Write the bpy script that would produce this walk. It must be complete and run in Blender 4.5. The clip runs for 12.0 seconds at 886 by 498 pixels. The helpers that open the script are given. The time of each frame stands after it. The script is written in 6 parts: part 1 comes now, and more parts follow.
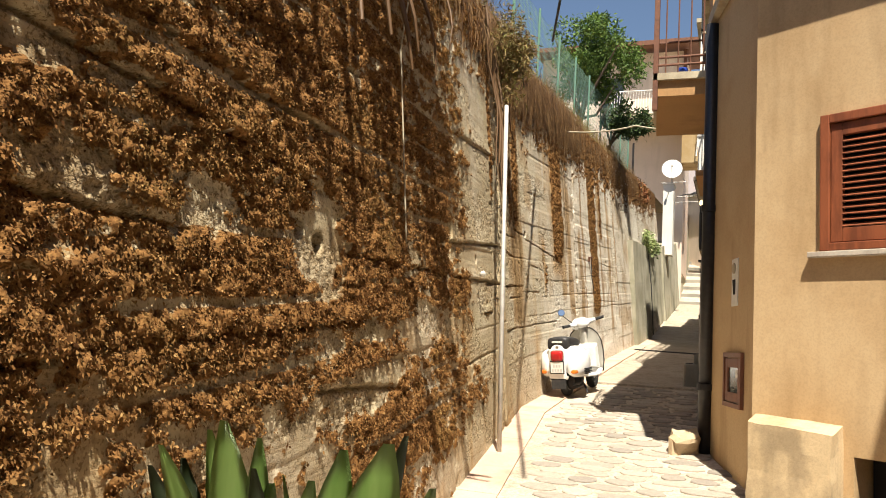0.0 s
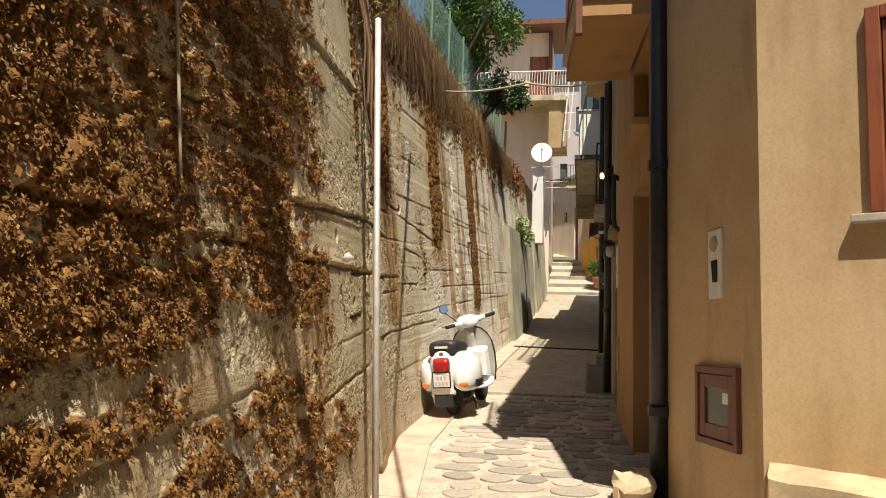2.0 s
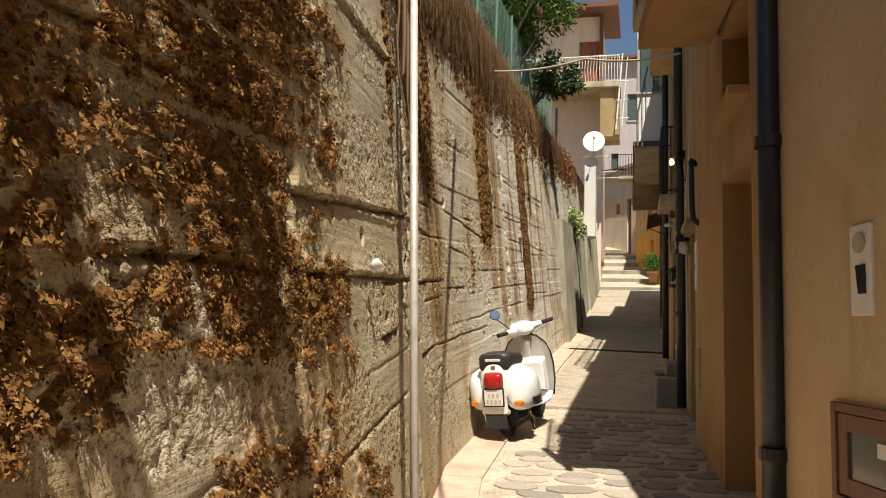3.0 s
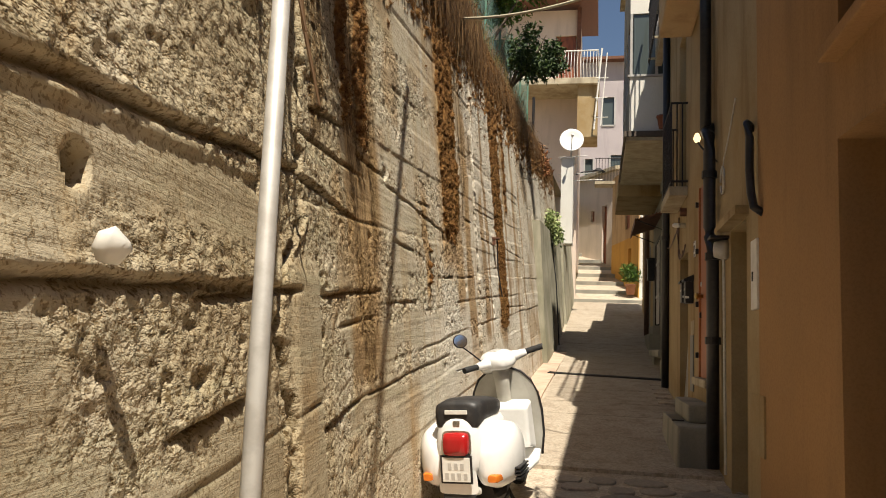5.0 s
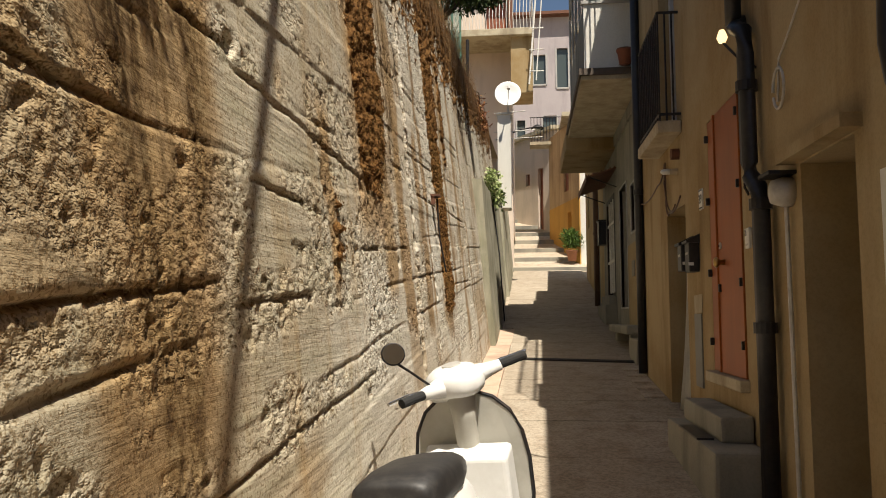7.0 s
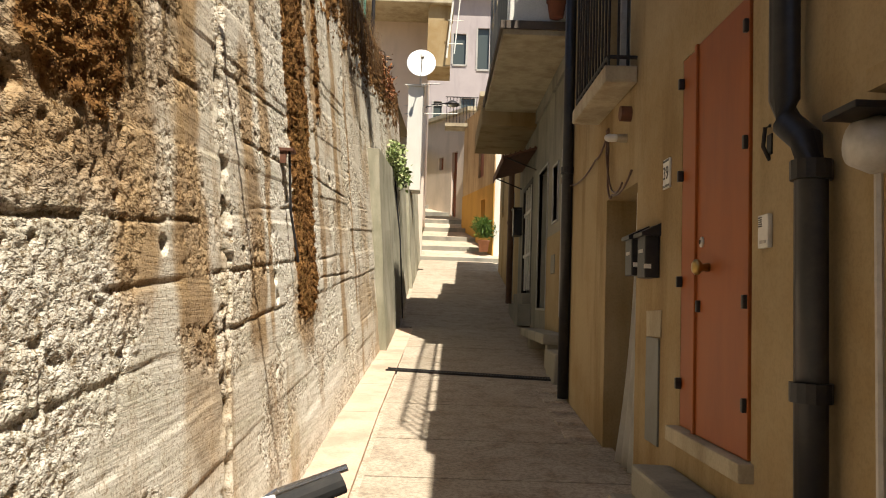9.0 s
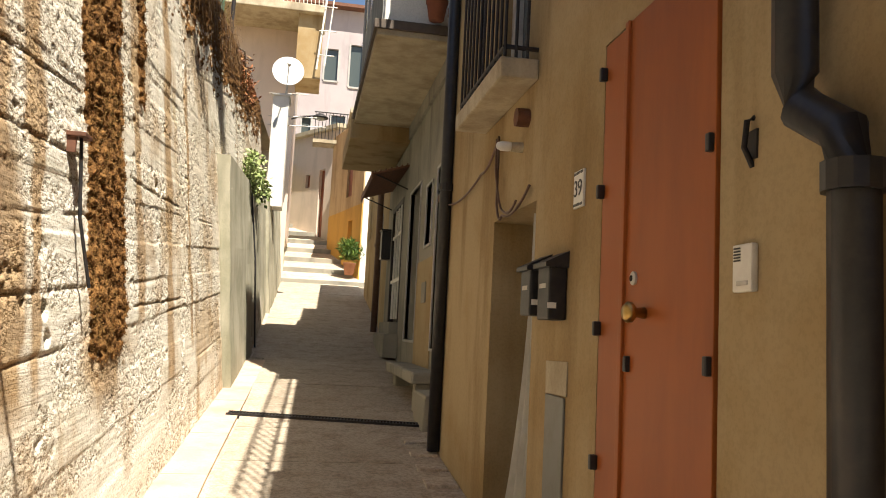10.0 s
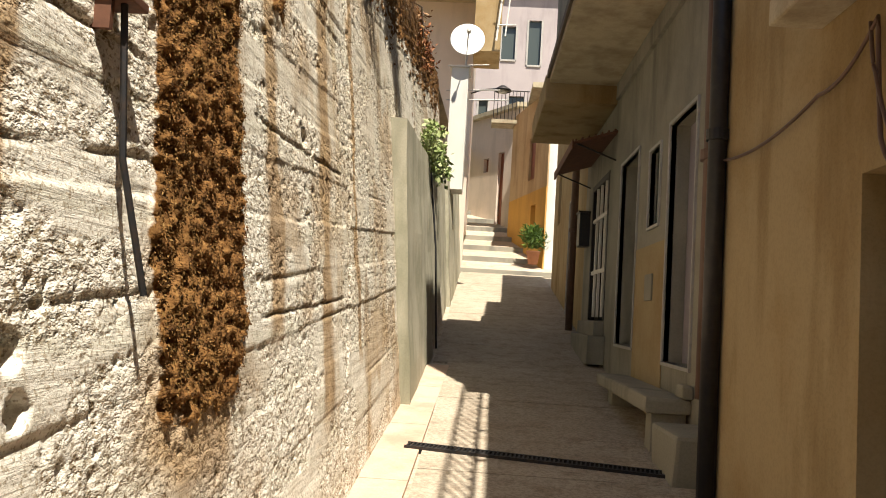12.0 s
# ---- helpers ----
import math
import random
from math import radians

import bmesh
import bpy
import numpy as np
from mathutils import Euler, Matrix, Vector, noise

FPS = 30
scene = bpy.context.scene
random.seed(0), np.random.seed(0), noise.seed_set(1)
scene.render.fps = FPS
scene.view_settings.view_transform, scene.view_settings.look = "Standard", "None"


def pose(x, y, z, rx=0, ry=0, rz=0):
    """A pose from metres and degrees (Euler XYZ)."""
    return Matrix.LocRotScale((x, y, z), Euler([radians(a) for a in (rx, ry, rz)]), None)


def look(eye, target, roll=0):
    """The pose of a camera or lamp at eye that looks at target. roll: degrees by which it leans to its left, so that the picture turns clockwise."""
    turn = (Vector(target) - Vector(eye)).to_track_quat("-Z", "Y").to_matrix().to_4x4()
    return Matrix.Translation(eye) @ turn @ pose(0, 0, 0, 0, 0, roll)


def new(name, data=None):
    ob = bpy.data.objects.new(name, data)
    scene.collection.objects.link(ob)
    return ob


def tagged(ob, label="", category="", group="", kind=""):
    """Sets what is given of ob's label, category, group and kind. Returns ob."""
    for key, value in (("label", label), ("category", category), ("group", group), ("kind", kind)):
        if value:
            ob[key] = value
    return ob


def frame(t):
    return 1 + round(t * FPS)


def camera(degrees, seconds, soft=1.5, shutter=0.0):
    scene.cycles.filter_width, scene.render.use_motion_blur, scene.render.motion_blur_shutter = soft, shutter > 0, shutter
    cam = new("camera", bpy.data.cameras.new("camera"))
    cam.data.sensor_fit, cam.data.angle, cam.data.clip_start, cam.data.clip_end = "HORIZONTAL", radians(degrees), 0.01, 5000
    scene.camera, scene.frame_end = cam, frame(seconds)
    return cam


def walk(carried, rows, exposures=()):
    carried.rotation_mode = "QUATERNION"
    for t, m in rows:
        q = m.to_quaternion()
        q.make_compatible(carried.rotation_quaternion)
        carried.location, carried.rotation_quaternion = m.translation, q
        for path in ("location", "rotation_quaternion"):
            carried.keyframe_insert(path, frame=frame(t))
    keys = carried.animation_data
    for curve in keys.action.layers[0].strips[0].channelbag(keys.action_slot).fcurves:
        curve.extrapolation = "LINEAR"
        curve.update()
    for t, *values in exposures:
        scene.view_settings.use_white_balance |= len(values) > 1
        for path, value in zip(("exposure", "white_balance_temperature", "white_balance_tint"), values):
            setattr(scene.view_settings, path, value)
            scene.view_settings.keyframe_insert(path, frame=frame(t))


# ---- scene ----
cam = camera(59.1, 12.0, soft=1.0)
METRES, EYE, TILT, LEAN, TURN = 13.0, 1.52, 0.0, 0.0, 20.8
ROWS = [
    (0.0, 0.0, 0.0, 0.0, -0.41, 6.71, -3.51),
    (0.5, 0.001, 0.0457, 0.004, -7.47, 6.89, -2.75),
    (1.0, 0.0041, 0.0939, 0.007, -8.56, 6.06, -2.03),
    (1.5, 0.003, 0.1363, 0.0065, -9.64, 6.77, -1.89),
    (2.0, 0.007, 0.1797, 0.0113, -10.63, 6.68, -1.76),
    (2.5, 0.0133, 0.2173, 0.0187, -8.35, 5.97, -1.52),
    (4.5, 0.0383, 0.3865, 0.0331, -6.3, 7.04, -1.76),
    (5.0, 0.0519, 0.4318, 0.0369, -9.66, 6.84, -2.25),
    (5.5, 0.0597, 0.4691, 0.0372, -13.09, 6.82, -1.24),
    (6.0, 0.0659, 0.5159, 0.0431, -15.77, 5.96, -2.07),
    (6.5, 0.0754, 0.5575, 0.0489, -14.51, 5.04, -1.06),
    (7.0, 0.0838, 0.5981, 0.0505, -14.58, 4.84, 0.24),
    (7.5, 0.1003, 0.6349, 0.053, -20.16, 4.73, 0.18),
    (9.5, 0.1678, 0.7787, 0.067, -22.17, 3.86, -3.15),
    (10.0, 0.1849, 0.8139, 0.0705, -30.94, 6.03, -2.86),
    (10.5, 0.1981, 0.8417, 0.0706, -30.51, 7.35, -2.12),
    (11.0, 0.2057, 0.8778, 0.0716, -24.27, 7.77, 0.15),
    (11.5, 0.213, 0.9193, 0.0774, -20.41, 3.96, -2.24),
    (12.0, 0.2246, 0.957, 0.0799, -18.27, 4.5, -3.56),
]
walk(cam, [(t, pose(0, 0, EYE, TILT, LEAN, TURN) @ pose(METRES * x, METRES * y, METRES * z, 90 + pitch, roll, yaw)) for t, x, y, z, yaw, pitch, roll in ROWS],
     exposures=[(0.0, 1.25), (1.0, 0.82), (1.5, 0.88), (2.5, 0.7), (4.5, 0.82), (5.0, 0.7), (5.5, 0.9), (6.0, 1.06), (6.5, 0.84), (7.0, 0.6), (7.5, 0.78), (9.5, 1.1), (10.5, 1.68), (11.0, 1.48), (11.5, 1.3), (12.0, 1.09)])

# ---- light ----
SUN = Vector((0.2, -0.49, 1.0)).normalized()
world = bpy.data.worlds.new("sky")
scene.world = world
world.use_nodes = True
wn = world.node_tree
sky = wn.nodes.new("ShaderNodeTexSky")
sky.sky_type, sky.sun_disc = "NISHITA", False
sky.sun_elevation = math.asin(SUN.z)
sky.sun_rotation = math.atan2(SUN.x, SUN.y)
wn.nodes["Background"].inputs["Strength"].default_value = 0.052
wn.links.new(sky.outputs[0], wn.nodes["Background"].inputs["Color"])
sun = new("sun", bpy.data.lights.new("sun", "SUN"))
sun.data.energy, sun.data.angle, sun.data.color = 5.0, radians(0.5), (1.0, 0.92, 0.79)
sun.matrix_world = look((0, 0, 30), Vector((0, 0, 30)) - SUN)


# ---- materials ----
def shader(name, rough=0.8, metal=0.0, spec=0.4):
    m = bpy.data.materials.new(name)
    m.use_nodes = True
    b = m.node_tree.nodes["Principled BSDF"]
    b.inputs["Roughness"].default_value, b.inputs["Metallic"].default_value = rough, metal
    b.inputs["Specular IOR Level"].default_value = spec
    return m, m.node_tree, b


def noise_node(nt, scale, detail=6.0, rough=0.6, stretch=None):
    tc = nt.nodes.new("ShaderNodeNewGeometry")
    out = tc.outputs["Position"]
    if stretch:
        mp = nt.nodes.new("ShaderNodeMapping")
        mp.inputs["Scale"].default_value = stretch
        nt.links.new(out, mp.inputs["Vector"])
        out = mp.outputs[0]
    n = nt.nodes.new("ShaderNodeTexNoise")
    n.inputs["Scale"].default_value, n.inputs["Detail"].default_value, n.inputs["Roughness"].default_value = scale, detail, rough
    nt.links.new(out, n.inputs["Vector"])
    return n.outputs["Fac"]


def ramp(nt, fac, stops):
    r = nt.nodes.new("ShaderNodeValToRGB")
    r.color_ramp.elements[0].position, r.color_ramp.elements[0].color = stops[0][0], (*stops[0][1], 1)
    r.color_ramp.elements[1].position, r.color_ramp.elements[1].color = stops[-1][0], (*stops[-1][1], 1)
    for p, c in stops[1:-1]:
        e = r.color_ramp.elements.new(p)
        e.color = (*c, 1)
    nt.links.new(fac, r.inputs["Fac"])
    return r.outputs["Color"]


def blend(nt, a, b, fac, mode="MIX"):
    n = nt.nodes.new("ShaderNodeMix")
    n.data_type, n.blend_type = "RGBA", mode
    for sock, v in ((n.inputs["Factor"], fac), (n.inputs["A"], a), (n.inputs["B"], b)):
        if isinstance(v, (int, float)):
            sock.default_value = v
        elif isinstance(v, tuple):
            sock.default_value = (*v, 1)
        else:
            nt.links.new(v, sock)
    return n.outputs["Result"]


def relief(nt, b, fac, depth=0.01, strength=0.6):
    n = nt.nodes.new("ShaderNodeBump")
    n.inputs["Strength"].default_value, n.inputs["Distance"].default_value = strength, depth
    nt.links.new(fac, n.inputs["Height"])
    nt.links.new(n.outputs[0], b.inputs["Normal"])


def plaster(name, base, stain, patch=0.35, rough=0.9, coarse=0.8, depth=0.006):
    """Painted render with broad stains, vertical runs and a fine grain."""
    m, nt, b = shader(name, rough, spec=0.2)
    big = noise_node(nt, coarse, 5, 0.65)
    run = noise_node(nt, 2.2, 4, 0.6, (1, 1, 0.18))
    fine = noise_node(nt, 60, 4, 0.7)
    c = blend(nt, base, stain, ramp(nt, big, [(0.44, (0, 0, 0)), (0.62, (patch, patch, patch))]))
    c = blend(nt, c, tuple(v * 0.72 for v in stain), ramp(nt, run, [(0.51, (0, 0, 0)), (0.68, (patch, patch, patch))]))
    c = blend(nt, c, ramp(nt, fine, [(0.40, (0.90, 0.90, 0.90)), (0.54, (1, 1, 1))]), 1.0, "MULTIPLY")
    nt.links.new(c, b.inputs["Base Color"])
    relief(nt, b, blend(nt, big, fine, 0.2), depth, 0.45)
    return m


def paint(name, base, dark=None, scale=9.0, rough=0.5, metal=0.0, amount=0.5, stretch=None, depth=0.002, spec=0.4):
    m, nt, b = shader(name, rough, metal, spec)
    n = noise_node(nt, scale, 6, 0.65, stretch)
    dark = dark or tuple(v * 0.6 for v in base)
    nt.links.new(blend(nt, base, dark, ramp(nt, n, [(0.44, (0, 0, 0)), (0.64, (amount, amount, amount))])), b.inputs["Base Color"])
    relief(nt, b, n, depth, 0.4)
    return m


TAN = plaster("tan_render", (0.54, 0.39, 0.22), (0.42, 0.27, 0.13), 0.6)
ORANGE = plaster("orange_render", (0.40, 0.23, 0.10), (0.32, 0.19, 0.09), 0.5)
CREAM = plaster("cream_render", (0.385, 0.295, 0.165), (0.29, 0.19, 0.08), 0.75)
GREY = plaster("grey_render", (0.31, 0.29, 0.235), (0.20, 0.19, 0.165), 0.7)
WHITE = plaster("white_render", (0.72, 0.70, 0.64), (0.58, 0.54, 0.46), 0.3)
PINK = plaster("pale_pink_render", (0.66, 0.55, 0.46), (0.5, 0.42, 0.34), 0.3)
OCHRE = plaster("ochre_render", (0.60, 0.34, 0.08), (0.48, 0.26, 0.07), 0.4)
SMOOTH = plaster("smooth_cement", (0.40, 0.37, 0.28), (0.26, 0.25, 0.17), 0.7, coarse=1.6)
SLAB = plaster("slab_cement", (0.48, 0.42, 0.30), (0.30, 0.24, 0.16), 0.6, coarse=3)
DOOR = paint("orange_brown_paint", (0.30, 0.080, 0.013), (0.19, 0.048, 0.010), 2.2, 0.5, amount=0.7, stretch=(1, 1, 0.25))
SHUTTER = paint("red_brown_wood", (0.25, 0.075, 0.03), (0.12, 0.035, 0.015), 12, 0.5, amount=0.8, stretch=(1, 1, 0.2))
BLACK = paint("black_enamel", (0.018, 0.018, 0.02), (0.04, 0.035, 0.03), 20, 0.4)
BROWNPIPE = paint("brown_pipe_paint", (0.13, 0.075, 0.055), (0.07, 0.04, 0.03), 8, 0.5)
# near-black colour that stands in for the unlit depth of openings
DARK = paint("painted_opening_dark", (0.012, 0.011, 0.010), (0.02, 0.018, 0.015), 3, 0.9)
IRON = paint("dark_iron", (0.03, 0.03, 0.032), (0.07, 0.045, 0.03), 25, 0.55, 0.6)
GALV = paint("galvanised_steel", (0.52, 0.50, 0.46), (0.34, 0.31, 0.27), 14, 0.55, 0.35)
PVC = paint("white_plastic", (0.70, 0.68, 0.62), (0.55, 0.52, 0.46), 10, 0.45)


# ---- builders ----
def box_bm(bm, x0, x1, y0, y1, z0, z1):
    v = [bm.verts.new(p) for p in ((x0, y0, z0), (x1, y0, z0), (x1, y1, z0), (x0, y1, z0), (x0, y0, z1), (x1, y0, z1), (x1, y1, z1), (x0, y1, z1))]
    for f in ((3, 2, 1, 0), (4, 5, 6, 7), (0, 1, 5, 4), (1, 2, 6, 5), (2, 3, 7, 6), (3, 0, 4, 7)):
        bm.faces.new([v[i] for i in f])
    return v


def boxes(*bs, bevel=0.0):
    bm = bmesh.new()
    for b in bs:
        box_bm(bm, *b)
    if bevel:
        bmesh.ops.bevel(bm, geom=list(bm.edges), offset=bevel, segments=2, affect="EDGES", profile=0.6)
    return bm


def prism(plan, z0, z1):
    """A vertical prism over a plan polygon; z0 and z1 are numbers or functions of (x, y)."""
    bm = bmesh.new()
    lo = z0 if callable(z0) else (lambda x, y: z0)
    hi = z1 if callable(z1) else (lambda x, y: z1)
    a = [bm.verts.new((x, y, lo(x, y))) for x, y in plan]
    b = [bm.verts.new((x, y, hi(x, y))) for x, y in plan]
    bm.faces.new(a[::-1])
    bm.faces.new(b)
    for i in range(len(plan)):
        j = (i + 1) % len(plan)
        bm.faces.new((a[i], a[j], b[j], b[i]))
    bmesh.ops.recalc_face_normals(bm, faces=bm.faces)
    return bm


def tube(points, r, sides=10, bm=None):
    """A round tube along a polyline."""
    bm = bm or bmesh.new()
    pts = [Vector(p) for p in points]
    rings = []
    for i, p in enumerate(pts):
        d = (pts[min(i + 1, len(pts) - 1)] - pts[max(i - 1, 0)]).normalized()
        side = d.cross(Vector((0, 0, 1)) if abs(d.z) < 0.9 else Vector((1, 0, 0))).normalized()
        up = side.cross(d)
        rad = r[i] if isinstance(r, (list, tuple)) else r
        rings.append([bm.verts.new(p + side * rad * math.cos(2 * math.pi * k / sides) + up * rad * math.sin(2 * math.pi * k / sides)) for k in range(sides)])
    for a, b in zip(rings, rings[1:]):
        for k in range(sides):
            bm.faces.new((a[k], a[(k + 1) % sides], b[(k + 1) % sides], b[k]))
    bm.faces.new(rings[0][::-1])
    bm.faces.new(rings[-1])
    return bm


def lathe(profile, sides=24, m=None):
    """A surface of revolution about z from (r, z) pairs."""
    bm = bmesh.new()
    rings = [[bm.verts.new((max(r, 1e-4) * math.cos(2 * math.pi * k / sides), max(r, 1e-4) * math.sin(2 * math.pi * k / sides), z)) for k in range(sides)] for r, z in profile]
    for a, b in zip(rings, rings[1:]):
        for k in range(sides):
            bm.faces.new((a[k], a[(k + 1) % sides], b[(k + 1) % sides], b[k]))
    bm.faces.new(rings[0][::-1])
    bm.faces.new(rings[-1])
    if m:
        bmesh.ops.transform(bm, matrix=m, verts=bm.verts)
    return bm


def part(name, bm, material, parent=None, label="", smooth=False):
    me = bpy.data.meshes.new(name)
    bm.normal_update()
    bm.to_mesh(me)
    bm.free()
    me.materials.append(material)
    if smooth:
        me.shade_smooth()
    ob = new(name, me)
    if parent:
        ob.parent = parent
    return tagged(ob, label)


def thing(name, label, category, group="", kind="", m=None):
    ob = tagged(new(name), label, category, group, kind)
    if m:
        ob.matrix_world = m
    return ob


def lerp(table, v):
    return float(np.interp(v, [a for a, _ in table], [b for _, b in table]))


def ground_z(y):
    return lerp(((-90, -0.5), (-4, -0.34), (23, 1.955), (33.7, 3.61), (90, 8)), y)


def wall_x(y):
    """Foot of the retaining wall."""
    return lerp(((-8, 0.0), (3, -1.5), (9.2, -2.37), (16, -2.37), (24, -2.27), (60, -2.27)), y)


def wall_top(y):
    return lerp(((-8, 4.1), (5, 4.75), (12.6, 5.5), (20, 6.25), (26, 6.85), (40, 8)), y)


# ---- the ground ----
def paving_material(name, tone):
    m, nt, b = shader(name, 0.9, spec=0.2)
    big = noise_node(nt, 0.7, 6, 0.7)
    fine = noise_node(nt, 35, 5, 0.75)
    spots = noise_node(nt, 5, 6, 0.7)
    c = ramp(nt, big, [(0.3, (0.43 * tone, 0.36 * tone, 0.27 * tone)), (0.7, (0.55 * tone, 0.47 * tone, 0.37 * tone))])
    c = blend(nt, c, (0.33 * tone, 0.26 * tone, 0.19 * tone), ramp(nt, spots, [(0.48, (0, 0, 0)), (0.64, (0.7, 0.7, 0.7))]))
    c = blend(nt, c, ramp(nt, fine, [(0.42, (0.7, 0.7, 0.7)), (0.55, (1, 1, 1))]), 1.0, "MULTIPLY")
    nt.links.new(c, b.inputs["Base Color"])
    relief(nt, b, fine, 0.006, 0.5)
    return m


CEMENT = paving_material("pale_cement", 1.0)
# same cement darkened in colour for the shaded upper alley
SHADE_CEMENT = paving_material("shade_toned_cement", 0.86)


def ground_sheet():
    bm = bmesh.new()
    ys = [-90, -40, -12, -4] + [-3 + 0.5 * i for i in range(74)] + [36, 45, 60, 90]
    ys = [y for y in ys if y < 33.7 or y > 34.5]
    xs = [-90, -40, -12, -4, -2.5, -1.5, -0.5, 0.5, 4, 12, 40, 90]
    grid = [[bm.verts.new((x, y, ground_z(y) + (noise.noise((x * 0.9, y * 0.9, 0)) * 0.012 if abs(x) < 3 else 0))) for x in xs] for y in ys]
    for a, b in zip(grid, grid[1:]):
        for i in range(len(xs) - 1):
            bm.faces.new((a[i], a[i + 1], b[i + 1], b[i]))
    return bm


tagged(part("ground", ground_sheet(), CEMENT, smooth=True), "pale worn cement paving of the sloping alley", "ground", kind="structure")


# ---- the retaining wall ----
def lattice(seed, u, v):
    """Smooth value noise on arrays."""
    rng = np.random.RandomState(seed)
    tab = rng.rand(256, 256)
    iu, iv = np.floor(u).astype(int), np.floor(v).astype(int)
    fu, fv = u - iu, v - iv
    fu, fv = fu * fu * (3 - 2 * fu), fv * fv * (3 - 2 * fv)
    g = lambda a, b: tab[a % 256, b % 256]
    return (g(iu, iv) * (1 - fu) + g(iu + 1, iv) * fu) * (1 - fv) + (g(iu, iv + 1) * (1 - fu) + g(iu + 1, iv + 1) * fu) * fv


def fbm(seed, u, v, octaves=4):
    s, a, total = 0.0, 1.0, 0.0
    for k in range(octaves):
        s, total = s + a * lattice(seed + k, u * 2 ** k, v * 2 ** k), total + a
        a *= 0.55
    return s / total


def smoothstep(a, b, v):
    t = np.clip((v - a) / (b - a), 0, 1)
    return t * t * (3 - 2 * t)


SEAMS = (1.1, 3.55, 5.45, 8.0, 13.05, 17.4)
BOARD = 0.243
# the deepest formwork joints: from y, height over the paving, to y, height
LEDGES_NEAR = ((1.0, 2.10, 2.9, 1.88), (1.0, 1.70, 1.8, 1.64), (1.5, 2.22, 3.0, 2.14), (2.1, 1.32, 4.0, 1.30), (2.8, 1.06, 4.0, 0.92), (3.0, 2.02, 5.2, 1.95), (3.2, 1.62, 5.2, 1.55), (2.0, 2.46, 5.0, 2.42),
               (5.4, 1.80, 8.0, 1.89), (5.4, 1.55, 7.7, 1.49), (5.7, 2.70, 8.2, 2.84), (6.9, 1.20, 7.4, 1.21), (3.6, 0.72, 5.4, 0.72))
LEDGES_FAR = ((8.0, 1.89, 9.1, 1.81), (8.2, 2.18, 8.9, 2.24), (9.2, 2.16, 9.75, 2.10), (9.75, 2.06, 11.4, 1.89), (7.05, 1.48, 7.95, 1.48), (8.3, 1.45, 9.7, 1.46), (8.25, 0.96, 11.4, 0.95),
              (9.5, 1.39, 10.95, 1.36), (9.8, 1.74, 10.6, 1.68), (11.2, 1.53, 12.95, 1.54), (13.4, 1.95, 14.6, 1.91), (15.5, 1.93, 17.2, 1.86), (14.6, 1.19, 17.2, 1.13), (13.5, 1.62, 14.7, 1.66),
              (13.1, 2.22, 14.6, 2.23), (17.7, 3.15, 21.5, 3.60), (10.0, 2.72, 13.0, 2.70), (13.2, 2.72, 17.4, 2.67))


def seam_path(s, h):
    """Where a pour seam runs at each height."""
    if s == 8.0:
        return np.interp(h, [0, 1.06, 1.35, 1.54, 1.73, 1.87, 2.27, 4.5], [7.85, 7.82, 7.69, 7.75, 8.05, 8.0, 8.06, 8.1])
    if s == 13.05:
        return np.interp(h, [0, 0.64, 1.3, 2.1, 3.0, 4.5], [12.9, 12.9, 13.06, 13.05, 13.2, 13.3])
    if s == 17.4:
        return np.interp(h, [0.2, 1.85, 3.7], [17.12, 17.5, 17.57])
    return s + 0 * h


# thinner (+) and thicker (-) patches of the mat: y, height, half length, half height, amount
MOSS_PATCHES = ((1.3, 2.02, 0.28, 0.06, 0.4), (1.33, 1.76, 0.2, 0.09, 0.5), (1.98, 1.73, 0.15, 0.06, 0.35), (2.92, 1.69, 0.22, 0.16, 0.5), (3.4, 1.24, 0.75, 0.06, 0.3), (4.9, 1.22, 0.5, 0.09, 0.3),
                (3.4, 1.0, 0.65, 0.09, 0.4), (1.3, 1.0, 0.8, 0.12, 0.25), (2.6, 0.75, 0.6, 0.25, 0.3), (4.3, 1.75, 0.25, 0.3, 0.12), (4.4, 1.14, 0.4, 0.12, 0.25), (3.8, 0.65, 0.7, 0.15, -0.2),
                (5.8, 1.42, 0.4, 0.12, -0.2), (6.6, 0.62, 0.5, 0.2, -0.28), (5.3, 2.3, 0.35, 0.45, -0.14), (6.0, 2.05, 0.06, 0.08, -0.3), (10.8, 1.6, 0.12, 0.28, -0.45))


